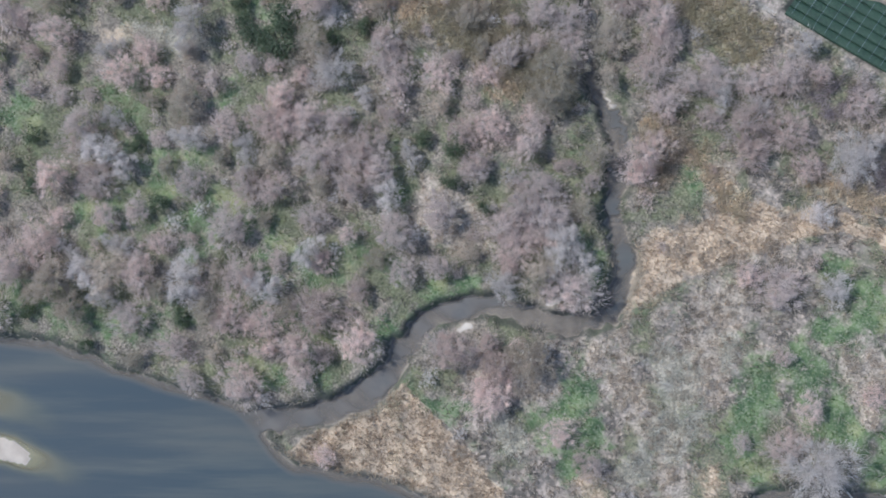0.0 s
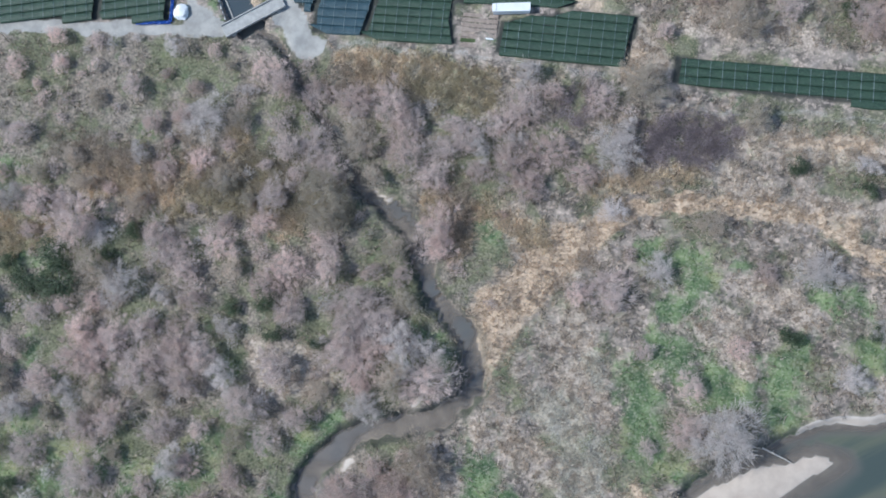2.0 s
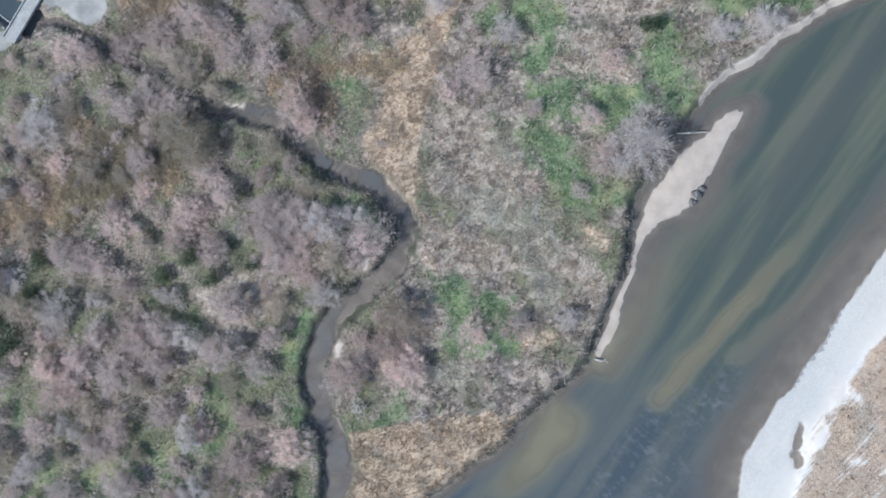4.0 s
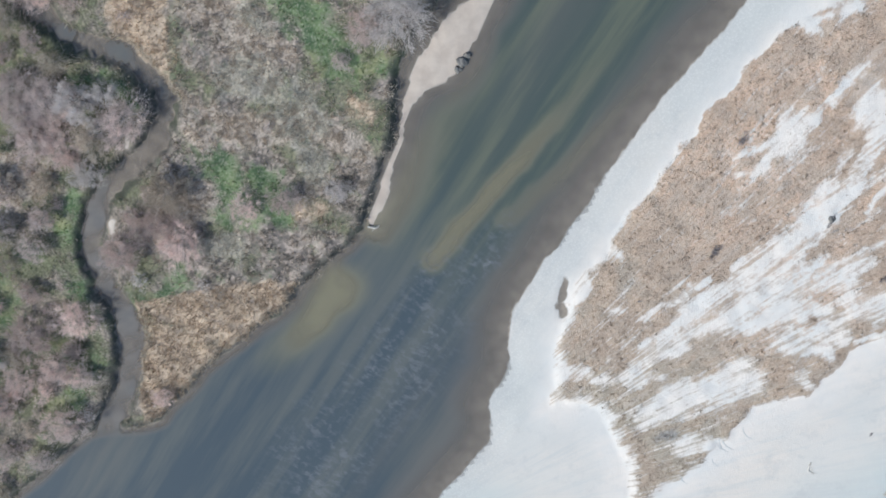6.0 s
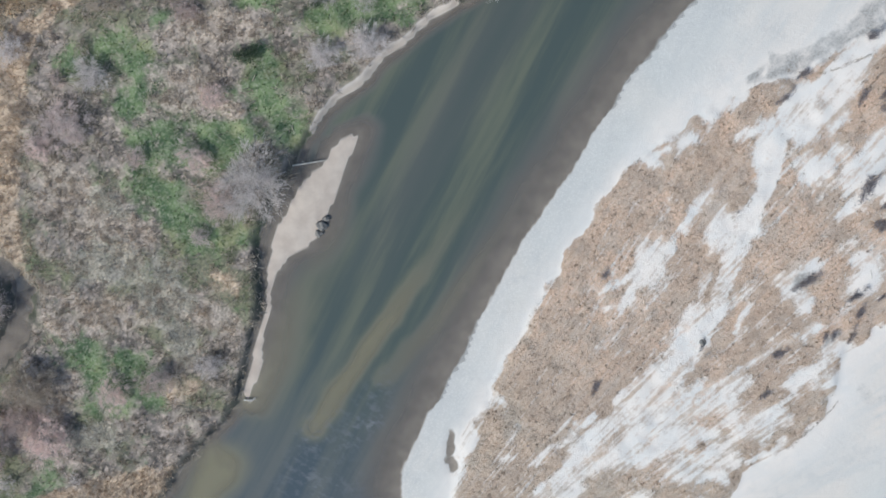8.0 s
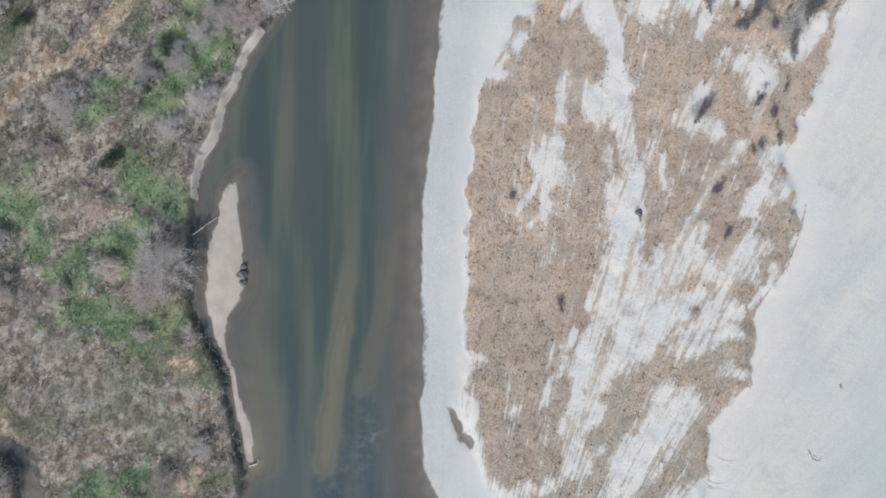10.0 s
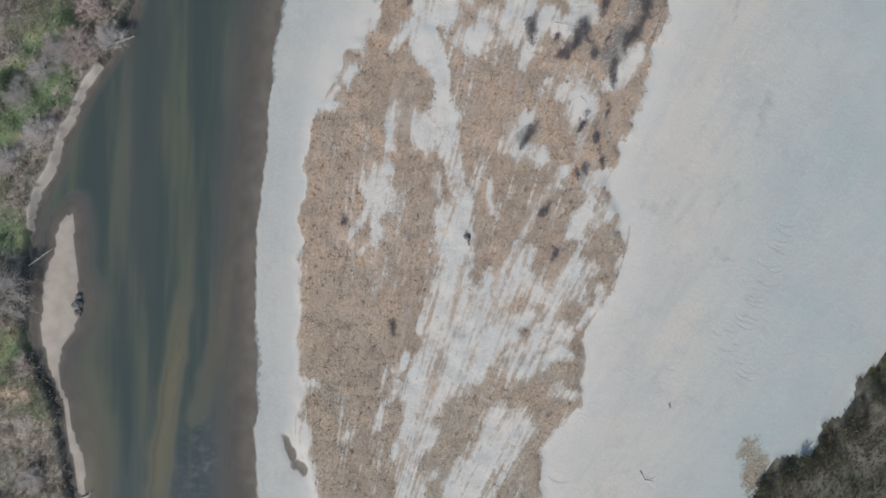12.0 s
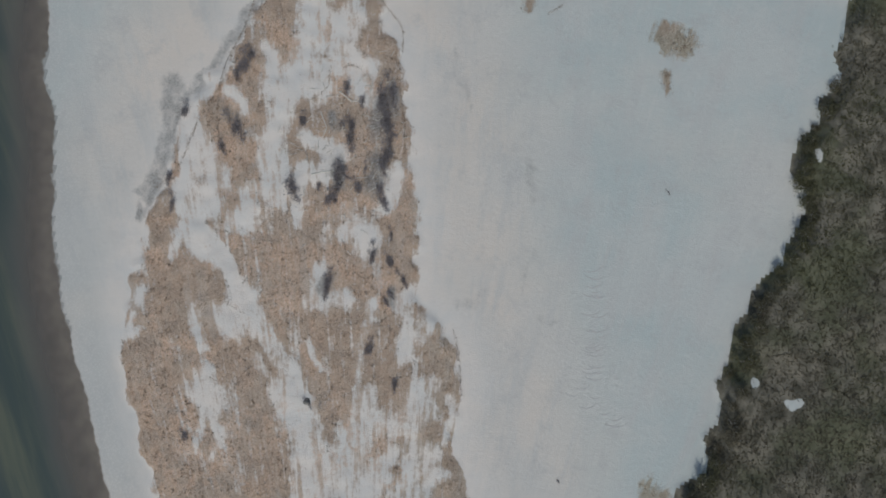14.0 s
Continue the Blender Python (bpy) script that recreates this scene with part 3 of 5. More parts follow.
TAWNY = [(-143, 4.7, -112.1, 19.2, 4.8), (-110.9, 17.2, -98.9, 24.7, 3.2), (-75.8, 35.3, -56.3, 35.1, 4.8), (-63.5, 36.5, -57.1, 29.6, 3.2), (-95.6, 32.9, -78.7, 31.2, 4.3), (-40.2, 65, -26, 60.9, 3.2),
    (-26, 36, -23.1, 35.1, 3.2), (-51.1, 64.8, -21.5, 63.3, 2.3), (-47.4, 61.4, -22.3, 58.7, 2.7), (-67.8, 35.3, -47.3, 34, 3.7), (-70.1, 45.5, -66.1, 41.1, 2.1), (-79, 32.6, -65.1, 31, 3.2),
    (-27.6, 38.1, -22.8, 31.7, 3.5), (-19.9, 37.4, -7.9, 34.6, 2.4), (2.3, 46, 18.2, 49.9, 2.4)]
PALE = [(4.8, -1.5, 5.2, -18, 2.6), (5.2, 13.9, 7, 8.9, 1.8), (7.5, -3.4, 9.7, -10.6, 2), (-2.1, 2.1, 7.4, -2.9, 3.6), (-126, -3.9, -113, 0.3, 2.7), (1.9, 3.8, 8.7, -7.2, 3.4),
    (-24, -22, -16, -26, 3)]
GOLDS = [(62, 38, 9, 1.6, -8), (17, -10, 3, 4, 60), (0, -24, 4, 3, 0), (5, 71, 3, 5, 0), (-6, 82, 4, 3, 0), (-128, -6, 7, 2.5, 20),
    (44, 60, 12, 2, 5), (-79, 88, 12, 1.5, -62), (-73, 79, 6, 1.2, -55), (-12, 22, 6, 5, 30), (-14, 9, 3, 5, 10), (-38, 65.5, 20, 1.2, -2)]
DAMP_LINE = spline([(178.4, -32.6), (166.4, -30.6), (155.9, -27.0), (146.2, -23.2), (137.2, -21.1), (128.6, -20.7), (123.7, -20.1)])
DAMP = [(124, -20.6, 6, 0.9, 0), (138, -21.6, 6, 0.7, 4), (118, -19.5, 2.2, 1.0, 20), (148, -61, 6, 3, 20), (136, -63, 6, 2.6, 15), (134, -56, 5, 1.8, 20), (145, -52, 3, 1.4, 20), (112, -59, 2.4, 1.4, 0), (113, -72, 3.4, 1.2, 15), (48, -95, 3, 1.2, 20),
        (152, -63, 5, 2.4, 20), (90, -64, 1, 0.6, 0)]
COOL_PATCHES = [(113.6, -84.5, 117, -90, 1.7), (145.2, -92, 137.5, -94.2, 1.7), (127.9, -97.3, 119.6, -95.2, 1.1), (115.8, -99.3, 115.3, -103, 1.5), (164.4, -72.3, 153.9, -78.3, 1.1)]
FOOTPATH = spline([(-150, 14), (-125.3, 28.7), (-109, 36.7), (-95, 44.1), (-86.5, 49.8), (-80, 58)])


TEA_FIELDS = [([(-80, 118), (-66.5, 118), (-68.9, 105), (-71.6, 88.5), (-78, 106)], 4, 0), ([(-66, 118), (-53, 118), (-55.3, 102.7), (-59.5, 72.4), (-63.6, 73.7), (-70.9, 87.5), (-68.5, 105)], 4, 1),
              ([(-52, 118), (-41.5, 118), (-43.9, 100.6), (-48.6, 68.8), (-58.1, 68.4), (-58.7, 72.9), (-54.3, 102.6)], 4, 1), ([(-40.8, 118), (-30.5, 118), (-30.9, 98.2), (-31.6, 74.4), (-30, 69.4), (-48, 68.6), (-43.2, 100.5)], 4, 0),
              ]
TEA_FIELDS += [([(-29.3, 118), (-5, 118), (-8.3, 94.1), (-8.9, 80.1), (-30, 78.2)], 4, 0), ([(-21.3, 75.6), (-8.2, 79), (4.2, 79.9), (3, 69.3), (-21.4, 68.7)], 2, 0),
              ([(13.4, 72.8), (43.8, 74.1), (80.6, 77.2), (112, 80), (112, 71.5), (78.7, 69.1), (43.7, 68.1), (13.4, 67.1)], 3, 0),
              ([(-130, 108), (-107.3, 96.2), (-104.4, 64.8), (-130, 61)], 15, 0), ([(-106.2, 95.6), (-100.5, 92.6), (-93.8, 83.7), (-89.8, 71.8), (-89.3, 66.8), (-95.4, 65.8), (-103.3, 65)], 15, 0)]


def tilled(x, y):
    out = np.zeros(x.shape, bool)
    for poly, _, _ in TEA_FIELDS:
        out |= inside(np.array(poly), x, y)
    return out


def zones(x, y):
    """Height of the ground and what covers it, over the plan."""
    wx, wy = x + 0.9 * wobble(x, y, 3.1, 1) + 0.45 * wobble(x, y, 1.3, 2), y + 0.9 * wobble(x, y, 3.1, 3) + 0.45 * wobble(x, y, 1.3, 4)
    ex, ey = x + 0.5 * wobble(x, y, 4.7, 61) + 0.25 * wobble(x, y, 1.9, 62), y + 0.5 * wobble(x, y, 4.7, 63) + 0.25 * wobble(x, y, 1.9, 64)
    river = inside(RIVER, ex, ey)
    dw, de = line_dist(WEST_BANK, ex, ey)[0], line_dist(EAST_EDGE, ex, ey)[0]
    side = inside(np.vstack([EAST_EDGE, [(-420, -3000), (3000, -3000), (3000, 110)]]), ex, ey)   # east of the water
    far = inside(np.vstack([FAR_BANK, [(-300, -3000), (3000, -3000), (3000, -215)]]), x + 1.5 * wobble(x, y, 5, 5), y + 1.5 * wobble(x, y, 5, 6))
    df = line_dist(FAR_BANK, x, y)[0]
    bar, db = inside(SANDBAR, ex, ey), line_dist(SANDBAR, ex, ey)[0]
    depth = np.minimum(np.minimum(dw * 0.35, de * 0.082), 1.3)
    depth = np.where(dw > db, np.minimum(depth, 0.04 + 0.17 * db), depth)
    shoal = np.zeros(x.shape)
    for line, w, amount in SHOALS:
        r, s = line_dist(line, ex, ey)
        shoal = np.maximum(shoal, amount * np.exp(-(r / (1.5 * w * (1.1 - 0.55 * s))) ** 4) * step(-0.02, 0.06, s + 0.05) * step(0.95, 0.25, s))
    z = np.where(river, LEVEL - depth * (1 - np.minimum(shoal, 0.9)) - 0.03, 0.0)
    z = np.where(river & (shoal > 1), LEVEL + 0.08, z)
    west = ~river & ~side
    z = np.where(west, LEVEL + 1.7 * step(0, 1.3, dw) + 0.25 * wobble(x, y, 9, 7) * step(2, 8, dw), z)
    z = np.where(side, LEVEL + 0.45 * step(0, 6, de) + 0.10 * wobble(x, y, 12, 8), z)
    isl = inside(ISLAND, wx, wy)
    di = line_dist(np.vstack([ISLAND, ISLAND[:1]]), wx, wy)[0]
    z = np.where(isl, z + 0.45 * step(0, 2.0, di) + 0.15 * wobble(x, y, 2.3, 9), z)
    z = np.where(far, z + 2.2 * step(0, 4, df) + 0.5 * wobble(x, y, 6, 10), z)
    z = np.where(bar & (z < LEVEL + 0.3), np.maximum(z, LEVEL + 0.02 + 0.26 * step(0, 2.6, db)), z)
    dc, sc = line_dist(CREEK, wx, wy)
    half = 2.6 - 0.8 * step(0.1, 0.45, sc) - 0.8 * step(0.72, 0.85, sc)
    cut = LEVEL - 0.52 + 0.42 * wobble(x, y, 3.1, 81) + 1.85 * step(half - 0.7, half + 1.1, dc)
    creek = (dc < half) & ~river
    z = np.where(west | (dc < half), np.minimum(z, cut), z)
    dn, sn = line_dist(CANAL, x, y)
    hn = 2.4
    z = np.where(sn > 0.0, np.minimum(z, LEVEL - 1.7 + 2.8 * step(hn - 0.3, hn + 0.8, dn)), z)
    dd, ds = line_dist(DITCH, wx, wy)
    z = z - 1.3 * step(1.5, 0.4, dd) * west
    roads = np.maximum.reduce([step(3.0, 2.0, line_dist(ROAD, wx, wy)[0]), step(1.9, 0.9, line_dist(TRACK, wx, wy)[0]), 0.50 * step(1.2, 0.3, line_dist(DIKE, wx, wy)[0]), 0.42 * step(1.1, 0.2, line_dist(FOOTPATH, wx, wy)[0]),
                               blob(x, y, [(-61, 66.5, 3.6, 2.6, -50), (-82.6, 68, 3.2, 2.2, 30)], ), 0.8 * blob(x, y, [(-92.6, 96.6, 5.5, 0.8, -38)])])
    spit = inside(REED_SPIT, wx, wy)
    rb, rs = line_dist(REED_BAND, wx, wy)
    reed = np.maximum.reduce([np.where(spit, 0.72, 0), 1.05 * step(8.6 - 6.2 * step(0.12, 0.42, rs), 1.0, rb + 0.8 * wobble(x, y, 2.3, 85)) * (1 - 0.25 * step(0.5, 0.62, rs)), 0.6 * blob(wx, wy, GOLDS), 0.55 * strokes(wx, wy, [(51.7, 37.7, 61.9, 36.8, 1.5), (24.2, 45.9, 47.9, 44.8, 3.2), (12.6, 43.3, 23.2, 45.9, 1.6)])])
    sand = np.where(side, 1.0, 0.0)
    creek_bars = strokes(wx, wy, [(-26.2, -0.2, -23, 3.4, 0.8), (-36.8, -14.6, -34.8, -12, 0.8), (-40.2, 38.3, -37.2, 37.2, 0.8)])
    mud_bars = strokes(wx, wy, [(-34.1, 33, -29.6, 28, 0.8), (-32.9, -8.6, -19.6, -1.2, 1.4), (-38.4, -18, -40.2, -27, 1.2), (-19, 12, -25, 19, 0.7), (-18.6, 1.5, -17.4, 7, 0.8)])
    beach = step(2.2, 0.6, dw) * (x > 43) * (x < 76) * west
    sand = np.maximum.reduce([sand, np.where(bar & (z < LEVEL + 0.45), 1.0, 0), 0.62 * creek_bars, beach, np.where(river & (shoal > 1), 1.0, 0)])
    z = np.where(creek_bars > 0.4, np.maximum(z, LEVEL + 0.12), z)
    z = np.where((mud_bars > 0.35) & (dc < half + 0.5), np.maximum(z, LEVEL - 0.16 + 0.13 * mud_bars + 0.05 * wobble(x, y, 1.6, 87)), z)
    sand = np.where(far, 0.8 * blob(wx, wy, [(111.7, -141, 1.5, 1.1, 0), (109.2, -148.5, 1.4, 2.2, 20), (158, -146, 2, 1.2, 20)]), sand)
    cover = step(-0.5, 1.5 + 3.0 * step(58, 40, x), di) * (0.86 + 0.10 * wobble(x, y, 6, 51) + 0.14 * step(14, 5, line_dist(spline(ISLAND_WEST, 2), x, y)[0]))
    bx0, by0 = wx + 0.7 * wobble(x, y, 5, 41) + 0.5 * wobble(x, y, 2.4, 42), wy + 0.5 * wobble(x, y, 5, 43) + 0.4 * wobble(x, y, 2.4, 44)
    bare = 1.3 * step(2.6, 0.9, line_dist(WHITE_PATH, wx, wy)[0])
    bare = np.maximum(bare, strokes(bx0, by0, BARE))
    cover = np.maximum(cover - 0.86 * bare, (0.06 + 0.19 * step(125, 100, x)) * step(1.0, 4, di))
    straw = np.where(isl, np.clip(cover, 0, 1), 0)
    straw = np.maximum(straw, np.where(side & ~isl & ~far, 0.9 * np.maximum(blob(wx, wy, ISLETS), strokes(bx0, by0, HEAD_ISLETS)), 0))
    straw = np.where(straw > 0.02, straw, np.where(isl, 0.0, -1.5))
    bed = np.where(((river & (shoal <= 1)) | creek) & (z < LEVEL + 0.02), 1.0, 0.0)
    pool = blob(wx, wy, [(39.6, -57.4, 3.0, 0.75, 66), (37.6, -61.2, 1.6, 0.9, 50)])
    z = z - 0.30 * pool + 0.3 * blob(wx, wy, [(41.6, -59.6, 2.6, 0.9, 66)])
    bed = np.maximum(bed, pool)
    bed = np.maximum(bed, 0.55 * step(1.1, 0.0, de) * side)
    grit = step(10, 2, de) * side
    cool = np.where(side & ~isl, np.maximum(step(8, 34, di), 0.3 * step(16, 3, de)), 0.25 * isl)
    ashen = np.where(side, np.maximum(np.where(isl, 0.4 * step(75, 45, x) + 0.35 * step(-70, -90, y), 1.0), 0), 0.0)
    # dark rim beside the creek: the banks' shade, painted into the soil colour
    rim_shade = west * step(1.2, 0.3, np.abs(dc - half - 0.35 + 0.5 * wobble(x, y, 2.1, 83))) * (sand < 0.3) * (y < 66)
    green = np.where(west, np.clip(np.maximum(blob(wx, wy, GREENS), strokes(wx, wy, MEADOWS)) * np.where(x < -30, 0.62, 0.95) + 0.08 + 0.38 * blob(x, y, [(26, 13, 15, 10, 20), (60, 23, 14, 6, 10), (-9, -15, 7, 8, 0)]), 0, 1), 0)
    green = np.maximum.reduce([green, 0.42 * inside(MEADOW, wx, wy), 0.95 * step(1.6, 0.7, line_dist(VERGE, wx, wy)[0]), 0.45 * (np.abs(line_dist(ROAD, wx, wy)[0] - 2.6) < 0.35) * (y > 78)]) * west
    brush = {k: strokes(wx, wy, v) * west * (dc > half + 0.6) * (roads < 0.3) for k, v in (("pink", PINK), ("tawny", TAWNY), ("pale", PALE))}
    grove = west * step(0.0, 6.0, -17 + 0.35 * (y - 10) - x) * step(66, 60, y) * (1 - brush["tawny"])
    green = green * (1 - 0.8 * np.maximum(brush["pink"], brush["pale"]))
    scr = step(2.0, 0.7, line_dist(SCRUB_LINE, wx, wy)[0]) * (roads < 0.3)
    reed = np.maximum(reed, 0.6 * scr)
    # field soil, dark ditch, creek rim, and bank shade with dark earth painted beside the river
    return dict(brush, grove=grove, z=z, sand=sand, straw=straw, green=green * (1 - roads), reed=np.where(west, reed, 0) * (1 - roads), far=far * 1.0, dirt=np.where(west, roads, 0), bed=bed, tan=np.where(west | river, sand, 0) * 0.9, tilth=np.maximum.reduce([1.0 * (tilled(x, y) | tilled(x + 0.7, y) | tilled(x - 0.7, y)), 0.75 * step(1.2, 0.5, dd) * west, 0.7 * rim_shade, 0.75 * west * (sand < 0.3) * step(2.0, 1.0, dw + 0.8 * wobble(x, y, 1.7, 71))]), cool=cool, ashen=np.clip(ashen, 0, 1), damp=np.where(side & ~far, np.maximum.reduce([blob(wx, wy, DAMP), 0.8 * step(2.4, 0.5, line_dist(DAMP_LINE, wx, wy)[0]), 0.8 * strokes(wx, wy, [(146.4, -18.9, 130.4, -21.7, 2.6), (122, -18.6, 125.8, -20.5, 1.8), (129.1, -21.8, 117.9, -20.5, 1.2), (195, -111, 192, -115, 2), (207, -116, 207, -120, 2.4)]), 0.55 * strokes(bx0, by0, COOL_PATCHES)]) * 0.75, 0), shoal=np.clip(shoal, 0, 1),
                grit=grit, islet=step(-9.0, 2.5, np.where(isl, di, -di)) * np.where(isl, 1.0, step(3, 10, de)), west=west, river=river, creek=creek, side=side, isl=isl, dw=dw, dc=dc - half, dn=dn - hn, di=di, df=df, depth=LEVEL - z)


def grid_mesh(name, xs, ys, material, fields, keep=None):
    """One sheet over a rectangular net of the plan; fields become point attributes."""
    gx, gy = np.meshgrid(xs, ys)
    f = fields(gx, gy)
    nx, ny = len(xs), len(ys)
    co = np.stack([gx, gy, f["z"]], -1).reshape(-1, 3)
    i = np.arange(nx * ny).reshape(ny, nx)
    quads = np.stack([i[:-1, :-1], i[:-1, 1:], i[1:, 1:], i[1:, :-1]], -1).reshape(-1, 4)
    if keep is not None:
        k = keep(f)
        quads = quads[(k[:-1, :-1] | k[:-1, 1:] | k[1:, 1:] | k[1:, :-1]).reshape(-1)]
    me = bpy.data.meshes.new(name)
    me.vertices.add(len(co)), me.loops.add(quads.size), me.polygons.add(len(quads))
    me.vertices.foreach_set("co", co.ravel())
    me.loops.foreach_set("vertex_index", quads.ravel())
    me.polygons.foreach_set("loop_start", np.arange(len(quads)) * 4)
    me.polygons.foreach_set("use_smooth", np.ones(len(quads), bool))
    for key in ("sand", "straw", "green", "reed", "far", "dirt", "bed", "shoal", "grit", "depth", "riffle", "down", "tilth", "damp", "tan", "creek", "cool", "ashen", "pink", "tawny", "pale", "islet", "grove"):
        if key in f:
            me.attributes.new(key, "FLOAT", "POINT").data.foreach_set("value", f[key].astype(np.float32).ravel())
    me.update()
    me.materials.append(material)
    return new(name, me)


def net(a, b, pitch, reach):
    mid = np.arange(a, b + 0.01, pitch)
    wide = np.cumsum(pitch * 1.35 ** np.arange(1, 60))
    wide = wide[wide < reach]
    return np.concatenate([a - wide[::-1], mid, b + wide])


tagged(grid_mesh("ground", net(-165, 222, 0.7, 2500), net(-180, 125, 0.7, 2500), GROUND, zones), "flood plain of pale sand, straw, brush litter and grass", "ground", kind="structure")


class Survey:
    """The plan sampled once on a fine net, to look up heights and cover quickly."""

    X, Y = np.arange(-190, 232, 0.6), np.arange(-200, 150, 0.6)
    F = zones(*np.meshgrid(X, Y))


def survey(x, y):
    u, v = np.clip((x - Survey.X[0]) / 0.6, 0, len(Survey.X) - 1.001), np.clip((y - Survey.Y[0]) / 0.6, 0, len(Survey.Y) - 1.001)
    i, j = u.astype(int), v.astype(int)
    a, b = u - i, v - j
    out = {}
    for key, g in Survey.F.items():
        flag, g = g.dtype == bool, g.astype(np.float32)
        val = (g[j, i] * (1 - a) + g[j, i + 1] * a) * (1 - b) + (g[j + 1, i] * (1 - a) + g[j + 1, i + 1] * a) * b
        out[key] = val > 0.5 if flag else val
    return out


def water_zones(x, y):
    f = zones(x, y)
    d = np.maximum(f["depth"], 0)
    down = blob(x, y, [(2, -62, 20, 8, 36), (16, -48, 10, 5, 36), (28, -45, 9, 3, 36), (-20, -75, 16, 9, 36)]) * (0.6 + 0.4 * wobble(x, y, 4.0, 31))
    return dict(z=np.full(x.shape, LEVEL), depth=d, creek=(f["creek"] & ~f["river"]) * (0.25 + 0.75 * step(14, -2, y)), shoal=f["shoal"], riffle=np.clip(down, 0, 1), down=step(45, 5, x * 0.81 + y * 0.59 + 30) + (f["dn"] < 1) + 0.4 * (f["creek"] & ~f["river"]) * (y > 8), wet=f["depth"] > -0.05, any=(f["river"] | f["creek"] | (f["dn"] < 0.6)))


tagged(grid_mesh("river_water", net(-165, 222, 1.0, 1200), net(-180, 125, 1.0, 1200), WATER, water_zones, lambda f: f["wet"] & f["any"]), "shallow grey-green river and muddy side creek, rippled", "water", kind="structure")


# ---------------------------------------------------------------- building helpers
def part(name, bm, material, parent=None, label=""):
    me = bpy.data.meshes.new(name)
    bm.to_mesh(me)
    bm.free()
    return mesh_part(name, me, material, parent, label)


def mesh_part(name, me, material, parent=None, label=""):
    if not me.materials:
        me.materials.append(material)
    ob = new(name, me)
    if parent is not None:
        ob.parent = parent
    return tagged(ob, label)


def tris(name, co, faces):
    me = bpy.data.meshes.new(name)
    co, faces = np.asarray(co, np.float32).reshape(-1, 3), np.asarray(faces, np.int32)
    me.vertices.add(len(co)), me.loops.add(faces.size), me.polygons.add(len(faces))
    me.vertices.foreach_set("co", co.ravel())
    me.loops.foreach_set("vertex_index", faces.ravel())
    me.polygons.foreach_set("loop_start", np.arange(len(faces)) * faces.shape[1])
    me.update()
    return me


def blades(base, way, width, rng):
    """Tapered slivers from base along way: one triangle each."""
    side = np.cross(way, np.array([0, 0, 1.0]) * np.linalg.norm(way, axis=1)[:, None] + way[:, [1, 2, 0]] * rng.normal(size=(len(way), 1)) * 0.5)
    side *= (width / 2 / np.maximum(np.linalg.norm(side, axis=1), 1e-6))[:, None]
    co = np.stack([base - side, base + side, base + way], 1)
    return co.reshape(-1, 3), np.arange(len(base) * 3).reshape(-1, 3)


def tube(bm, a, b, ra, rb, sides=5):
    """A tapered limb from a to b."""
    a, b = Vector(a), Vector(b)
    q = (b - a).to_track_quat("Z", "Y").to_matrix()
    rings = []
    for p, r in ((a, ra), (b, rb)):
        rings.append([bm.verts.new(p + q @ Vector((r * math.cos(2 * math.pi * k / sides), r * math.sin(2 * math.pi * k / sides), 0))) for k in range(sides)])
    for k in range(sides):
        bm.faces.new((rings[0][k], rings[0][(k + 1) % sides], rings[1][(k + 1) % sides], rings[1][k]))
    bm.faces.new(rings[1])


def block(bm, sx, sy, sz, at=(0, 0, 0), rz=0.0, bevel=0.0):
    m = Matrix.Translation(at) @ Matrix.Rotation(rz, 4, "Z") @ Matrix.Diagonal((sx, sy, sz, 1))
    made = bmesh.ops.create_cube(bm, size=1, matrix=m)
    if bevel:
        edges = list({e for v in made["verts"] for e in v.link_edges})
        bmesh.ops.bevel(bm, geom=edges, offset=bevel, segments=1, affect="EDGES")


def empty(name, m=None):
    ob = new(name)
    if m is not None:
        ob.matrix_basis = m
    return ob


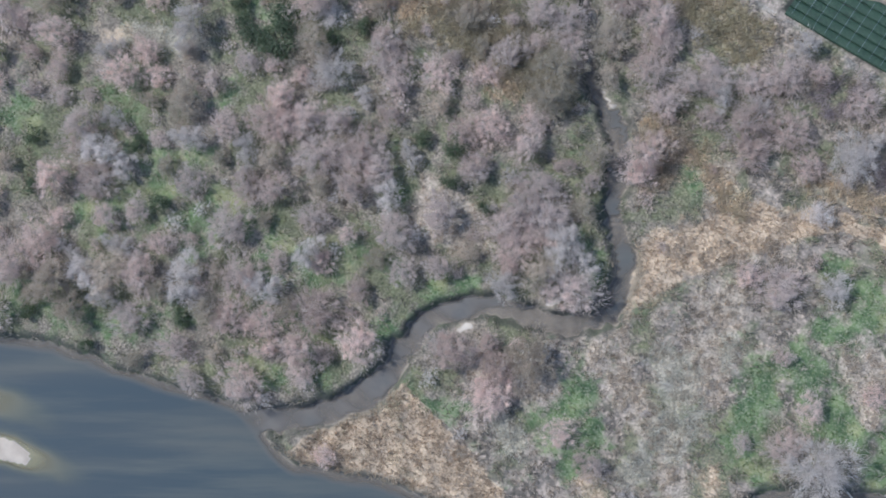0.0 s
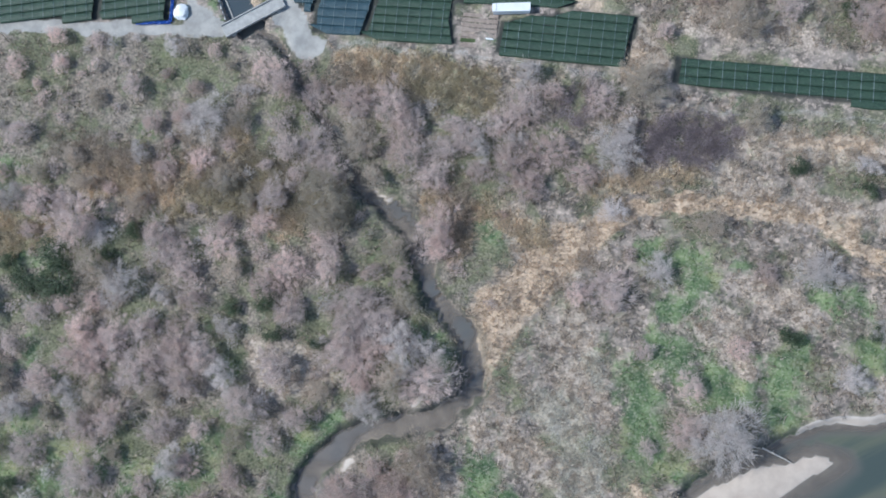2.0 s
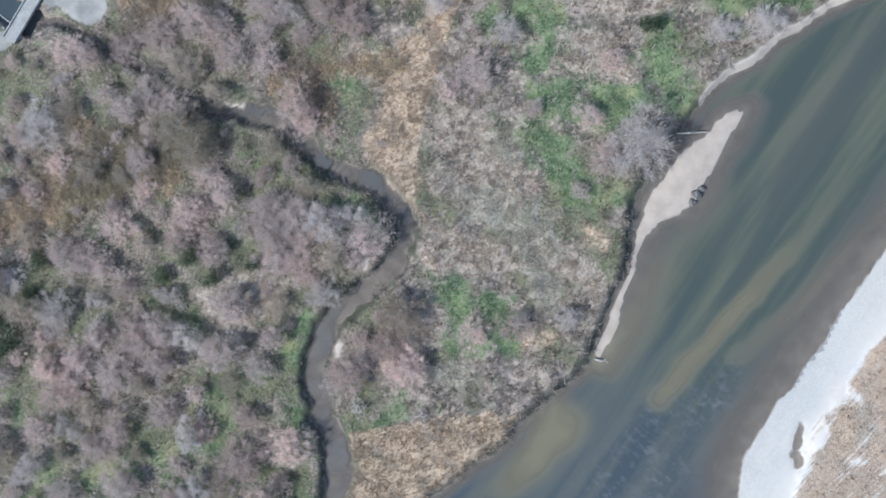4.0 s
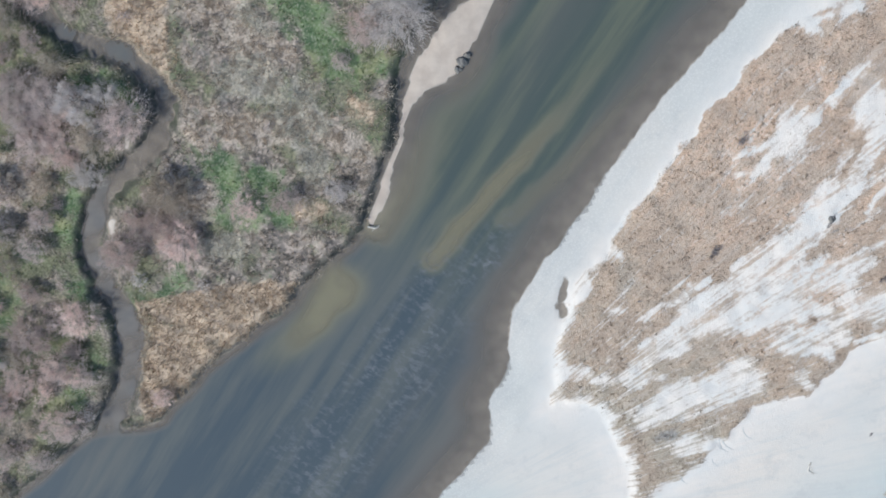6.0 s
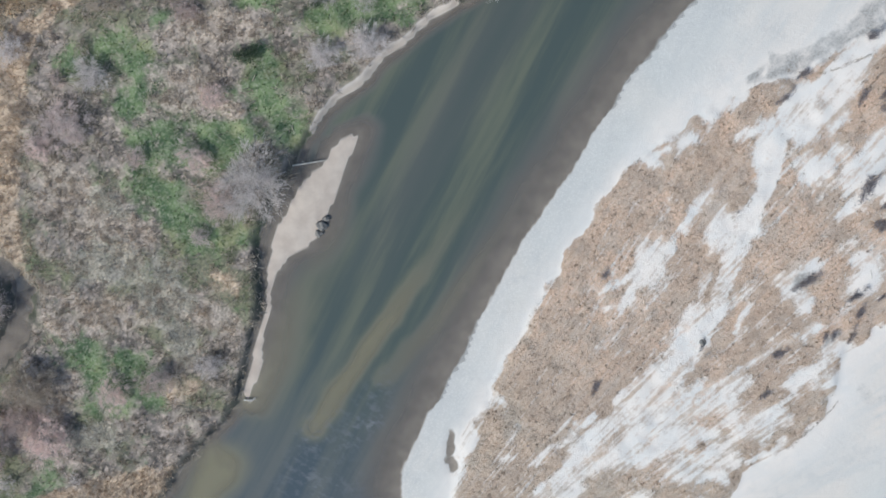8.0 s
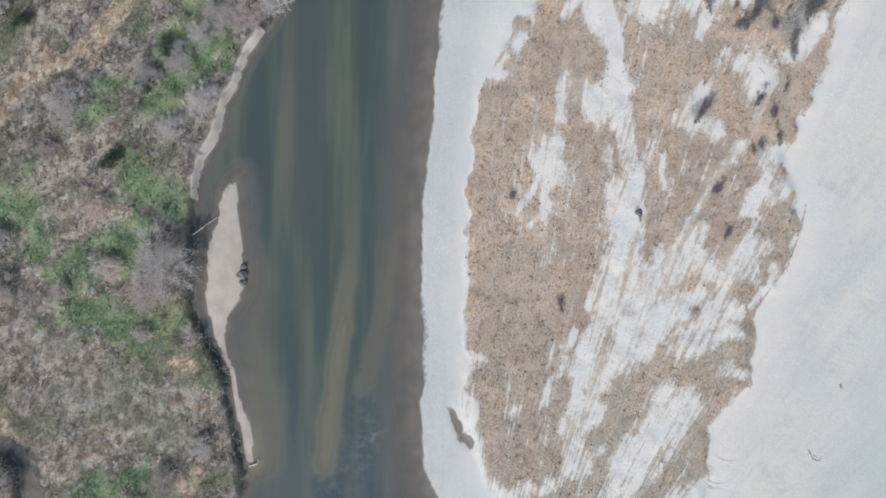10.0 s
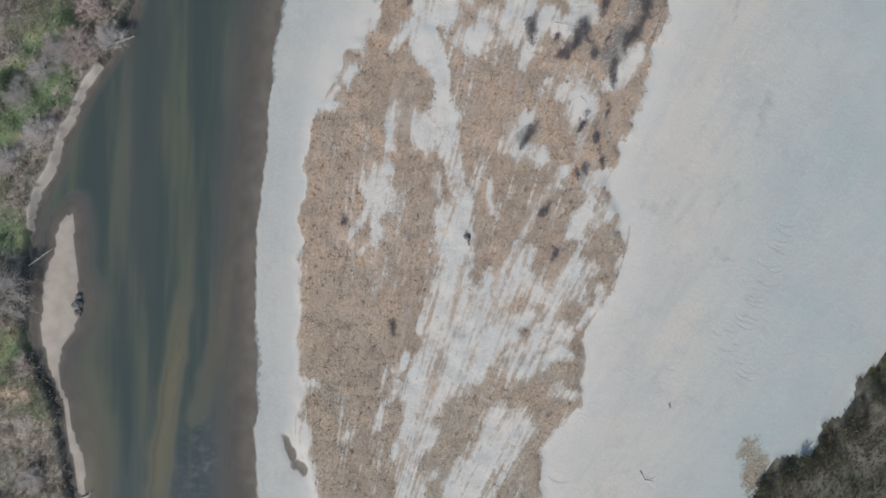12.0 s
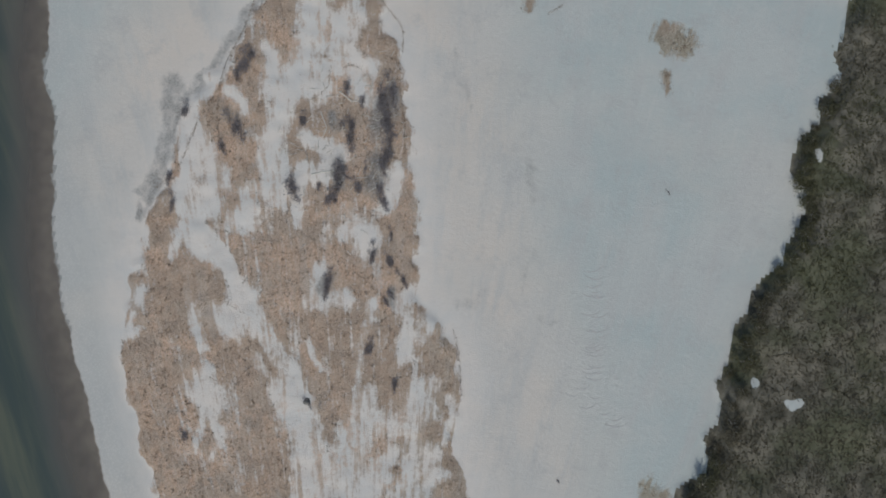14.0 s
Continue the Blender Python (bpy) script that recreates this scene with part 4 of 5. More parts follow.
# ---------------------------------------------------------------- trees
def bare_tree(seed, radius, height, twigs, bark=BARK, mat=TWIGS, puffs=64, name="bare_tree", loose=0.22):
    """A leafless crown: limbs fork from low down, spread outwards and end in small sprays of fine twigs."""
    rng = np.random.default_rng(seed)
    tree = empty(name)
    bm = bmesh.new()
    tube(bm, (0, 0, -0.4), (0, 0, height * 0.16), 0.24 * radius / 5, 0.18 * radius / 5, 7)
    knees = []
    for i in range(9):
        az = 2 * math.pi * (i + rng.uniform(-0.4, 0.4)) / 9
        r = radius * rng.uniform(0.2, 0.55)
        knee = Vector((r * math.cos(az), r * math.sin(az), height * rng.uniform(0.36, 0.6)))
        tube(bm, (0, 0, height * 0.13), knee, 0.11 * radius / 5, 0.06 * radius / 5)
        knees.append(knee)
    squash, swing, lobes = rng.uniform(0.72, 1.0), rng.uniform(0, 6.28), int(rng.integers(2, 5))
    base, way = [], []
    per = int(twigs * (1 - loose)) // puffs
    for i in range(puffs):
        s, az = math.sqrt((i + 0.5) / puffs), i * 2.39996 + rng.uniform(-0.9, 0.9)
        r = radius * s * rng.uniform(0.5, 1.05) * (1 + 0.2 * math.sin(lobes * az + swing) + 0.12 * math.sin(7 * az + 2 * swing))
        c = Vector((r * math.cos(az), r * math.sin(az) * squash, height * (0.82 - 0.36 * s * s) * rng.uniform(0.6, 1.12)))
        knee = min(knees, key=lambda v: (v - c).length)
        tube(bm, knee, c, 0.03 * radius / 5, 0.012, 3)
        out = np.array([c.x, c.y, 0]) / radius * 1.1 + np.array([0, 0, 0.45])
        n = int(per * rng.uniform(0.4, 1.6))
        some_way = rng.normal(size=(n, 3)) * 0.55 + out
        some_way *= (rng.uniform(0.08, 0.26, n) * radius / np.linalg.norm(some_way, axis=1))[:, None]
        base.append(np.array(c) - out * 0.05 * radius + rng.normal(size=(n, 3)) * radius * rng.uniform(0.04, 0.075)), way.append(some_way)
    # loose twigs all through the crown, which leave its edge ragged and let the ground show
    n = int(twigs * loose)
    az, s = rng.uniform(0, 6.28, n), np.sqrt(rng.uniform(0, 1, n)) * rng.uniform(0.8, 1.12, n)
    r = radius * s * (1 + 0.2 * np.sin(lobes * az + swing))
    base.append(np.stack([r * np.cos(az), r * np.sin(az) * squash, height * rng.uniform(0.2, 0.8, n) * (1 - 0.4 * s * s)], 1))
    some_way = np.stack([np.cos(az) * s, np.sin(az) * s, np.full(n, 0.35)], 1) + rng.normal(size=(n, 3)) * 0.5
    way.append(some_way * (rng.uniform(0.08, 0.3, n) * radius / np.linalg.norm(some_way, axis=1))[:, None])
    part("trunk", bm, bark, tree, "grey forking trunk and limbs")
    base, way = np.vstack(base), np.vstack(way)
    co, fa = blades(base, way, rng.uniform(0.045, 0.085, len(base)), rng)
    mesh_part("crown", tris("crown", co, fa), mat, tree)
    return tree


def leafy_bush(seed, radius, height, leaves, mat=LEAVES):
    rng = np.random.default_rng(seed)
    bush = empty("evergreen_bush")
    bm = bmesh.new()
    clumps = []
    for i in range(14):
        az, r = rng.uniform(0, 6.28), radius * math.sqrt(rng.uniform(0.02, 0.75))
        top = (r * math.cos(az), r * math.sin(az), height * rng.uniform(0.45, 0.95) * (1.1 - 0.5 * r / radius))
        tube(bm, (0, 0, -0.3), top, 0.07, 0.02, 4)
        clumps.append(top)
    part("trunk", bm, BARK, bush)
    c = np.array(clumps)[rng.integers(0, len(clumps), leaves)]
    base = c + rng.normal(size=(leaves, 3)) * np.array([0.30, 0.30, 0.22]) * radius * 0.8
    base[:, 2] = np.maximum(base[:, 2], 0.1)
    way = rng.normal(size=(leaves, 3)) + np.array([0, 0, 0.4])
    way *= (rng.uniform(0.18, 0.40, leaves) / np.linalg.norm(way, axis=1))[:, None]
    co, fa = blades(base, way, rng.uniform(0.10, 0.22, leaves), rng)
    mesh_part("crown", tris("crown", co, fa), mat, bush)
    return bush


def height_at(x, y):
    u, v = (x - Survey.X[0]) / 0.6, (y - Survey.Y[0]) / 0.6
    i, j = int(u), int(v)
    a, b, g = u - i, v - j, Survey.F["z"]
    return float((g[j, i] * (1 - a) + g[j, i + 1] * a) * (1 - b) + (g[j + 1, i] * (1 - a) + g[j + 1, i + 1] * a) * b)


def spots(n, box, gap, rule, seed, tries=30):
    """Points of the plan that keep a distance, where rule() allows them."""
    rng = np.random.default_rng(seed)
    x, y = rng.uniform(box[0], box[1], n * tries), rng.uniform(box[2], box[3], n * tries)
    f = survey(x, y)
    ok = rule(f, x, y, rng)
    cells, out = {}, []
    for px, py, pz in zip(x[ok], y[ok], f["z"][ok]):
        c = (int(px // gap), int(py // gap))
        if any((px - a) ** 2 + (py - b) ** 2 < gap * gap for i in (-1, 0, 1) for j in (-1, 0, 1) for a, b in cells.get((c[0] + i, c[1] + j), ())):
            continue
        cells.setdefault(c, []).append((px, py))
        out.append((px, py, pz))
        if len(out) >= n:
            break
    return out


EVERGREENS = [(60, 56), (67.8, 53), (37.4, 54.7), (-104.7, 10), (-101, 16), (-99, 11), (-54, 8), (-111, -63), (-96, -61), (-83, -45), (-110, 13), (64, 59), (40, 23), (80, 24), (66, 84), (55, 92), (72, 64),
              (-131, -33), (-125, -41), (-111, -22), (-90, 18), (13, 88), (43, 86), (-100, -29), (-45.5, 7.6), (-63.6, 11.6), (-57.5, 14), (-86, 23), (63, 26.7), (54.5, 26), (50.5, 52)]
# single trees that stand out: x, y, crown radius, 1 for the grey kind
EAST_TREES = [(30.5, 3.6, 7.0, 1), (23.6, 3.0, 4.4, 0), (7, 26.3, 5.0, 0), (15.1, 31.5, 3.5, 1), (51.2, 17.3, 3.3, 1), (58.9, 15.6, 3.7, 1), (56.4, 26.7, 3.3, 1), (62.6, 23.6, 3.7, 1), (4.9, 41, 3.0, 1), (14.7, 16.1, 2.4, 0),
              (7.4, -22.5, 2.8, 1), (-10.3, -19, 3.6, 0), (-2.2, -20.8, 3.4, 0), (43.4, 35.5, 4.7, 1), (34.4, 34, 2.8, 0), (73.5, 22.1, 4.3, 1), (17.5, -1, 2.3, 0), (1, 24.9, 3.0, 0), (68.5, 22.7, 3.0, 1), (81, 16, 3.6, 1)]
DIKE_TREES = [(4, 52.5, 5.2, 1), (-14.4, 58.5, 5.2, 0), (0, 62, 4.4, 0), (-14.8, 47.8, 5.2, 0), (-8, 51, 4.6, 0), (-11, 43.6, 4.2, 0), (-36, 51.8, 4.3, 0), (-47, 55, 4.9, 0), (-53, 45.5, 4.9, 0), (-55.1, 55.4, 4.0, 0),
              (-65.6, 58.6, 4.3, 0), (-35.4, 46.2, 4.2, 0), (-29.6, 42.8, 4.2, 0), (-26, 29, 3.2, 0), (-24, 51, 4.0, 0), (-19, 54.5, 3.6, 0), (-76, 47.9, 5.2, 1), (-21, 45, 3.4, 0)]
WOOD_TREES = [(-57.9, 16.5, 3.8, 0), (-54.2, 20.9, 4.1, 0), (-47.5, 26.5, 3.8, 0), (-35, 12, 5.8, 0), (-36.4, 4.4, 4.6, 0), (-72.5, 4.4, 4.3, 0), (-86.2, 12.2, 4.9, 1), (-76.7, 20.3, 4.3, 0), (-68.2, 23.5, 4.9, 0), (-78.7, -2.7, 5.8, 0),
              (-87.5, -1.1, 4.3, 0), (-77.7, -30.5, 5.2, 0), (-61.5, -27.5, 5.8, 0), (-75.2, -38.9, 4.9, 0), (-68.5, -35.1, 4.3, 0), (-34.6, -2.4, 3.6, 1), (-51.3, -27.8, 4.9, 0), (-97.6, -21.7, 4.1, 0), (-92.9, 21.4, 3.8, 1), (-66.3, -19.3, 3.3, 0), (-52, -11.4, 3.3, 0)]
NAMED_TREES = EAST_TREES + DIKE_TREES + WOOD_TREES

FIELD_BOX = [(-79, -8, 68, 140), (-22, 5, 68, 82), (12.5, 120, 66.5, 78), (-150, -88, 65, 100)]


def fields_near(x, y, pad=2.0):
    out = np.zeros(x.shape, bool)
    for a, b, c, d in FIELD_BOX:
        out |= (x > a - pad) & (x < b + pad) & (y > c - pad) & (y < d + pad)
    return out


def wood_rule(f, x, y, rng, room=0.8, thick=1.0):
    ok = f["west"] & (f["dw"] > 2.5) & (f["dc"] > np.where(y > 40, 1.3, np.where(x < -24 + 0.3 * y, 2.1, 2.9))) & (f["dn"] > 4.5) & (f["dirt"] < 0.15) & (f["sand"] < 0.2) & ~fields_near(x, y)
    east = (x > -17 + 0.35 * (y - 10)) & (y < 66)          # the open ground between creek and river
    dense = np.where(east, 0.03, 0.8)
    dense = np.where((y > 47 + 0.1 * x) & (x > -60) & (y < 67), 0.6, dense)
    dense = np.where((x > -30 + 0.3 * (y - 20)) & (y > 12) & (y < 50), np.minimum(dense, 0.2), dense)
    dense = np.where((x > -58) & (x < -16) & (y > 57), 0.03, dense)
    dense = np.where((x > 8) & (y > 44) & (y < 67), 0.05, dense)
    dense = np.where((x > 70) & (y > 18) & (y < 66), 0.35, dense)
    dense = np.where((x < -20) & (y < 40), 0.8, dense)
    dense = dense * (1 - 0.7 * np.clip(f["tawny"], 0, 1)) * (1 - 0.7 * np.clip(f["pink"] + f["pale"], 0, 1))
    dense = np.where(f["reed"] > 0.3, dense * 0.05, dense)
    dense = np.where(f["green"] > 0.4, dense * 0.35, dense)
    dense = np.where((y > 82) & (x < 130), 0.4, dense)
    for a, b, r, _ in NAMED_TREES:
        ok &= np.hypot(x - a, y - b) > r * room
    ok &= ~((x > 7) & (x < 29) & (y > 51) & (y < 62)) & (line_dist(FOOTPATH, x, y)[0] > 2.2)
    for a, b in EVERGREENS:
        ok &= np.hypot(x - a, y - b) > 3.4
    return ok & (rng.uniform(size=x.shape) < dense * thick)


def plant_trees():
    kinds = [bare_tree(10 + i, 4.4 + 0.3 * (i % 3), 4.6 + 0.45 * (i % 4), 3300, mat=TWIGS_GREY if i == 7 else (TWIGS, TWIGS, TWIGS_OLIVE, TWIGS)[i % 4]) for i in range(8)]
    big = bare_tree(40, 5.5, 8.0, 3600, mat=TWIGS_GREY, puffs=110)
    rng = np.random.default_rng(5)
    for k in kinds:
        tagged(k, "leafless olive-brown riverside tree with a feathery crown" if k in kinds[2::4] else "leafless pinkish-grey riverside tree with a feathery crown", "tree", "bare trees of the river wood")
    tagged(big, "leafless grey tree with a broad spreading crown", "tree", "bare trees of the river wood")
    where = spots(480, (-172, 130, -120, 130), 4.8, wood_rule, 7)
    where.sort(key=lambda p: math.hypot(p[0] + 35, p[1] - 15))
    first, rest = set(), []
    for n, (x, y, z) in enumerate(where):
        i = int(rng.integers(0, len(kinds)))
        s = rng.uniform(0.55, 1.2) ** 1.2 * (0.62 if x < -62 and y > 27 else 1.0)
        m = Matrix.Translation((x, y, z)) @ Matrix.Rotation(rng.uniform(0, 6.28), 4, "Z") @ Matrix.Diagonal((s, s * rng.uniform(0.75, 1.0), s * rng.uniform(0.7, 1.1), 1))
        if n < 240:
            ob = kinds[i] if i not in first else copy_thing(kinds[i], m)
            first.add(i)
            ob.matrix_basis = m
        else:
            rest.append((i, m))
    # the wood further off, one mass
    shapes = []
    for k in kinds:
        crown = next(c for c in k.children if c.name.startswith("crown")).data
        co = np.zeros(len(crown.vertices) * 3, np.float32)
        crown.vertices.foreach_get("co", co)
        shapes.append(co.reshape(-1, 3, 3)[::2].reshape(-1, 3))
    heap = [shapes[i] @ np.array(m.to_3x3()).T + np.array(m.translation) for i, m in rest]
    heap = np.vstack(heap)
    mid = heap.reshape(-1, 3, 3).mean(1, keepdims=True)
    heap = ((heap.reshape(-1, 3, 3) - mid) * 1.3 + mid).reshape(-1, 3)
    tagged(mesh_part("bare_wood", tris("bare_wood", heap, np.arange(len(heap)).reshape(-1, 3)), TWIGS), "leafless pinkish-grey wood further along the river", "wood", kind="stuff")
    used = False
    for x, y, r, grey in NAMED_TREES:
        src, r0, h0 = (big, 5.5, 8.0) if grey else (kinds[int(rng.integers(0, 2)) + 4 * int(rng.integers(0, 2))], 4.7, 5.2)
        m = Matrix.Translation((x, y, height_at(x, y))) @ Matrix.Rotation(rng.uniform(0, 6.28), 4, "Z")
        ob = src if grey and not used else copy_thing(src, m)
        used |= bool(grey)
        ob.matrix_basis = m @ Matrix.Diagonal((r / r0, r / r0, (0.9 + 0.5 * r) * (1.6 if r > 6 else 1.2) / h0, 1))


plant_trees()


def plant_saplings():
    """Small bare bushes that fill the gaps of the wood."""
    src = [bare_tree(70 + i, 2.2, 2.3, 700, mat=(TWIGS, TWIGS_OLIVE, TWIGS_GREY, TWIGS)[i], puffs=30, name="bare_bush") for i in range(4)]
    rng = np.random.default_rng(15)
    where = spots(190, (-115, 75, -60, 70), 3.2, lambda f, x, y, r: wood_rule(f, x, y, r, 0.5, 0.9), 17)
    for n, (x, y, z) in enumerate(where):
        m = Matrix.Translation((x, y, z)) @ Matrix.Rotation(rng.uniform(0, 6.28), 4, "Z")
        ob = src[n] if n < 4 else copy_thing(src[n % 4], m)
        k = rng.uniform(0.5, 1.15)
        ob.matrix_basis = m @ Matrix.Diagonal((k, k * rng.uniform(0.7, 1), k * rng.uniform(0.7, 1.1), 1))
        tagged(ob, "small leafless grey-brown bush under the trees", "bush", "bare bushes of the river wood")


plant_saplings()


def plant_bushes():
    src = [leafy_bush(60 + i, 2.4, 2.6, 1500) for i in range(3)]
    rng = np.random.default_rng(8)
    for i, (x, y) in enumerate(EVERGREENS):
        m = Matrix.Translation((x, y, height_at(x, y))) @ Matrix.Rotation(rng.uniform(0, 6.28), 4, "Z")
        ob = src[i] if i < 3 else copy_thing(src[i % 3], m)
        ob.matrix_basis = m @ Matrix.Diagonal((*[rng.uniform(1.4, 2.0) if i in (0, 1, 3, 4, 5, 11) else rng.uniform(0.55, 0.95)] * 2, rng.uniform(0.8, 1.2), 1))
        tagged(ob, "dark green leafy bush among bare brush", "bush", "evergreen bushes")


plant_bushes()


# ---------------------------------------------------------------- ground growth
def tufts(name, n, box, rule, mat, per, tall, width, seed, label, spread=0.15, tilt=0.5):
    """Blades in small clumps over the plan, joined into one mass."""
    rng = np.random.default_rng(seed)
    x, y = rng.uniform(box[0], box[1], n), rng.uniform(box[2], box[3], n)
    f = survey(x, y)
    ok = rule(f, x, y, rng)
    p = np.stack([x, y, f["z"] - 0.03], 1)[ok]
    base = np.repeat(p, per, 0)
    base[:, :2] += rng.normal(size=(len(base), 2)) * spread
    way = rng.normal(size=(len(base), 3)) * tilt + np.array([0, 0, 1])
    way *= (rng.uniform(*tall, len(base)) / np.linalg.norm(way, axis=1))[:, None]
    co, fa = blades(base, way, rng.uniform(*width, len(base)), rng)
    return tagged(mesh_part(name, tris(name, co, fa), mat), label, name.replace("_", " "), kind="stuff")


def some(p, rng):
    return rng.uniform(size=p.shape) < p


tufts("dry_grass", 110000, (10, 215, -135, -10), lambda f, x, y, r: f["side"] & some(np.maximum(f["straw"], 0) ** 2 * 0.5, r), STRAW, 2, (0.15, 0.5), (0.08, 0.18), 21, "low tan dry grass over the sand island", 0.15, 0.9)
tufts("tussocks", 42000, (10, 215, -135, -10), lambda f, x, y, r: f["side"] & some(np.maximum(f["straw"] - 0.25, 0) * 0.5, r), TUSSOCK, 5, (0.25, 0.7), (0.10, 0.22), 28, "dark brown grass tussocks dotting the island", 0.16, 0.8)
tufts("reeds", 130000, (-120, 110, -60, 75), lambda f, x, y, r: f["west"] & (f["dc"] > 0.4) & some(np.clip(f["reed"], 0, 1) * 1.3 - 0.15, r) & (f["dw"] > 0.4), REEDS, 4, (0.45, 1.3), (0.08, 0.18), 22, "dense tan dead reeds on the banks", 0.2, 0.75)
tufts("moss_grass", 60000, (-150, -10, -90, 66), lambda f, x, y, r: f["west"] & (f["dc"] > 0.5) & (f["dirt"] < 0.2) & (f["dw"] > 0.6) & ~fields_near(x, y, 0) & some(f["grove"] * np.clip(0.08 + 0.35 * wobble(x, y, 9, 91) + 0.3 * wobble(x, y, 4, 92), 0, 1), r), MOSS, 3, (0.25, 0.6), (0.12, 0.28), 38, "dull yellow-green grass under the bare trees", 0.3, 0.8)
tufts("green_grass", 110000, (-165, 110, -110, 100), lambda f, x, y, r: f["west"] & (f["dc"] > 0.5) & some(np.clip(f["green"] - 0.1, 0, 1) * 0.9, r) & ~fields_near(x, y, 0), GRASS, 3, (0.2, 0.55), (0.12, 0.3), 23, "fresh green grass patches in the brush", 0.25, 0.8)
tufts("brushwood", 70000, (-165, 120, -110, 125), lambda f, x, y, r: f["west"] & (f["dc"] > 0.6) & (f["dirt"] < 0.2) & (f["dn"] > 2) & (f["sand"] < 0.3) & ~fields_near(x, y, 0.5) & some(np.clip(0.85 - f["green"] - 1.2 * f["reed"] - 0.7 * f["pink"] - 0.7 * f["pale"] - 0.45 * f["grove"], 0.03, 1), r), BRUSH, 6, (0.6, 1.9), (0.10, 0.24), 24, "low bare grey-brown brushwood between the trees", 0.4, 0.8)
def open_brush(f, x, y):
    return f["west"] & (f["dirt"] < 0.2) & (f["dc"] > 0.8) & (f["dw"] > 0.8) & ~fields_near(x, y, 0.3)


def scrub_rule(f, x, y, r):
    p = np.where((y > 44 + 0.05 * x) & (x > 0), np.where(y > 76, 0.5, 0.25), 0.0)
    p = np.maximum(p, np.where((x > -14) & (x < 50) & (y > -30) & (y < 44), 0.12, 0))
    return open_brush(f, x, y) & (f["green"] < 0.8) & some(np.maximum(p, 0.9 * f["pink"]) * (1 - 0.6 * f["green"]), r)


tufts("dry_scrub", 24000, (-60, 110, -32, 100), scrub_rule, SCRUB, 24, (0.35, 0.95), (0.09, 0.19), 29, "pale pinkish clumps of dry scrub", 0.3, 0.75)
tufts("tawny_scrub", 42000, (-150, 25, -25, 70), lambda f, x, y, r: open_brush(f, x, y) & some(0.8 * f["tawny"], r), TAWNY_SCRUB, 26, (0.5, 1.35), (0.10, 0.22), 36, "tawny and olive clumps of thorny scrub", 0.42, 0.75)
tufts("dead_stalks", 30000, (-130, 20, -32, 30), lambda f, x, y, r: open_brush(f, x, y) & some(0.7 * f["pale"], r), STALKS, 12, (0.6, 1.5), (0.05, 0.12), 37, "pale grey dead stalks lying in tangles", 0.35, 1.1)
tufts("olive_scrub", 42000, (0, 222, -185, -125), lambda f, x, y, r: (f["far"] > 0.5) & (f["sand"] < 0.4) & (f["df"] > 0.4), OLIVE, 4, (0.3, 0.9), (0.1, 0.25), 25, "rough olive-brown scrub on the far bank", 0.35, 0.8)


# ---------------------------------------------------------------- the fields and the crossing
def clip_row(poly, p, d):
    """Where a line through p along d lies inside a field."""
    cuts = []
    for a, b in zip(poly, np.roll(poly, -1, 0)):
        e = b - a
        det = d[0] * -e[1] + d[1] * e[0]
        if abs(det) < 1e-9:
            continue
        q = a - p
        s, t = (q[0] * -e[1] + q[1] * e[0]) / det, (d[0] * q[1] - d[1] * q[0]) / det
        if 0 <= t < 1:
            cuts.append(s)
    cuts.sort()
    return list(zip(cuts[::2], cuts[1::2]))


def hedge(length, rng, width=1.6, tall=0.75, crest=0.72, skew=(0, 0)):
    """One clipped hedge row with a rounded, slightly uneven top."""
    prof = np.array([(-0.5, 0.0), (-0.48, crest), (-0.30, 0.95), (0.30, 0.95), (0.48, crest), (0.5, 0.0)])
    n = max(2, int(length / 1.6) + 1)
    co, fa = [], []
    for i in range(n):
        w, h = width * rng.uniform(0.93, 1.05), tall * rng.uniform(0.92, 1.06)
        for a, b in prof:
            s = i / (n - 1)
            co.append((length * s + a * (skew[0] * (1 - s) + skew[1] * s), a * w, b * h + 0.02))
    for i in range(n - 1):
        for j in range(5):
            k = i * 6 + j
            fa.append((k, k + 6, k + 7, k + 1))
    return tris("hedge_row", co, fa)


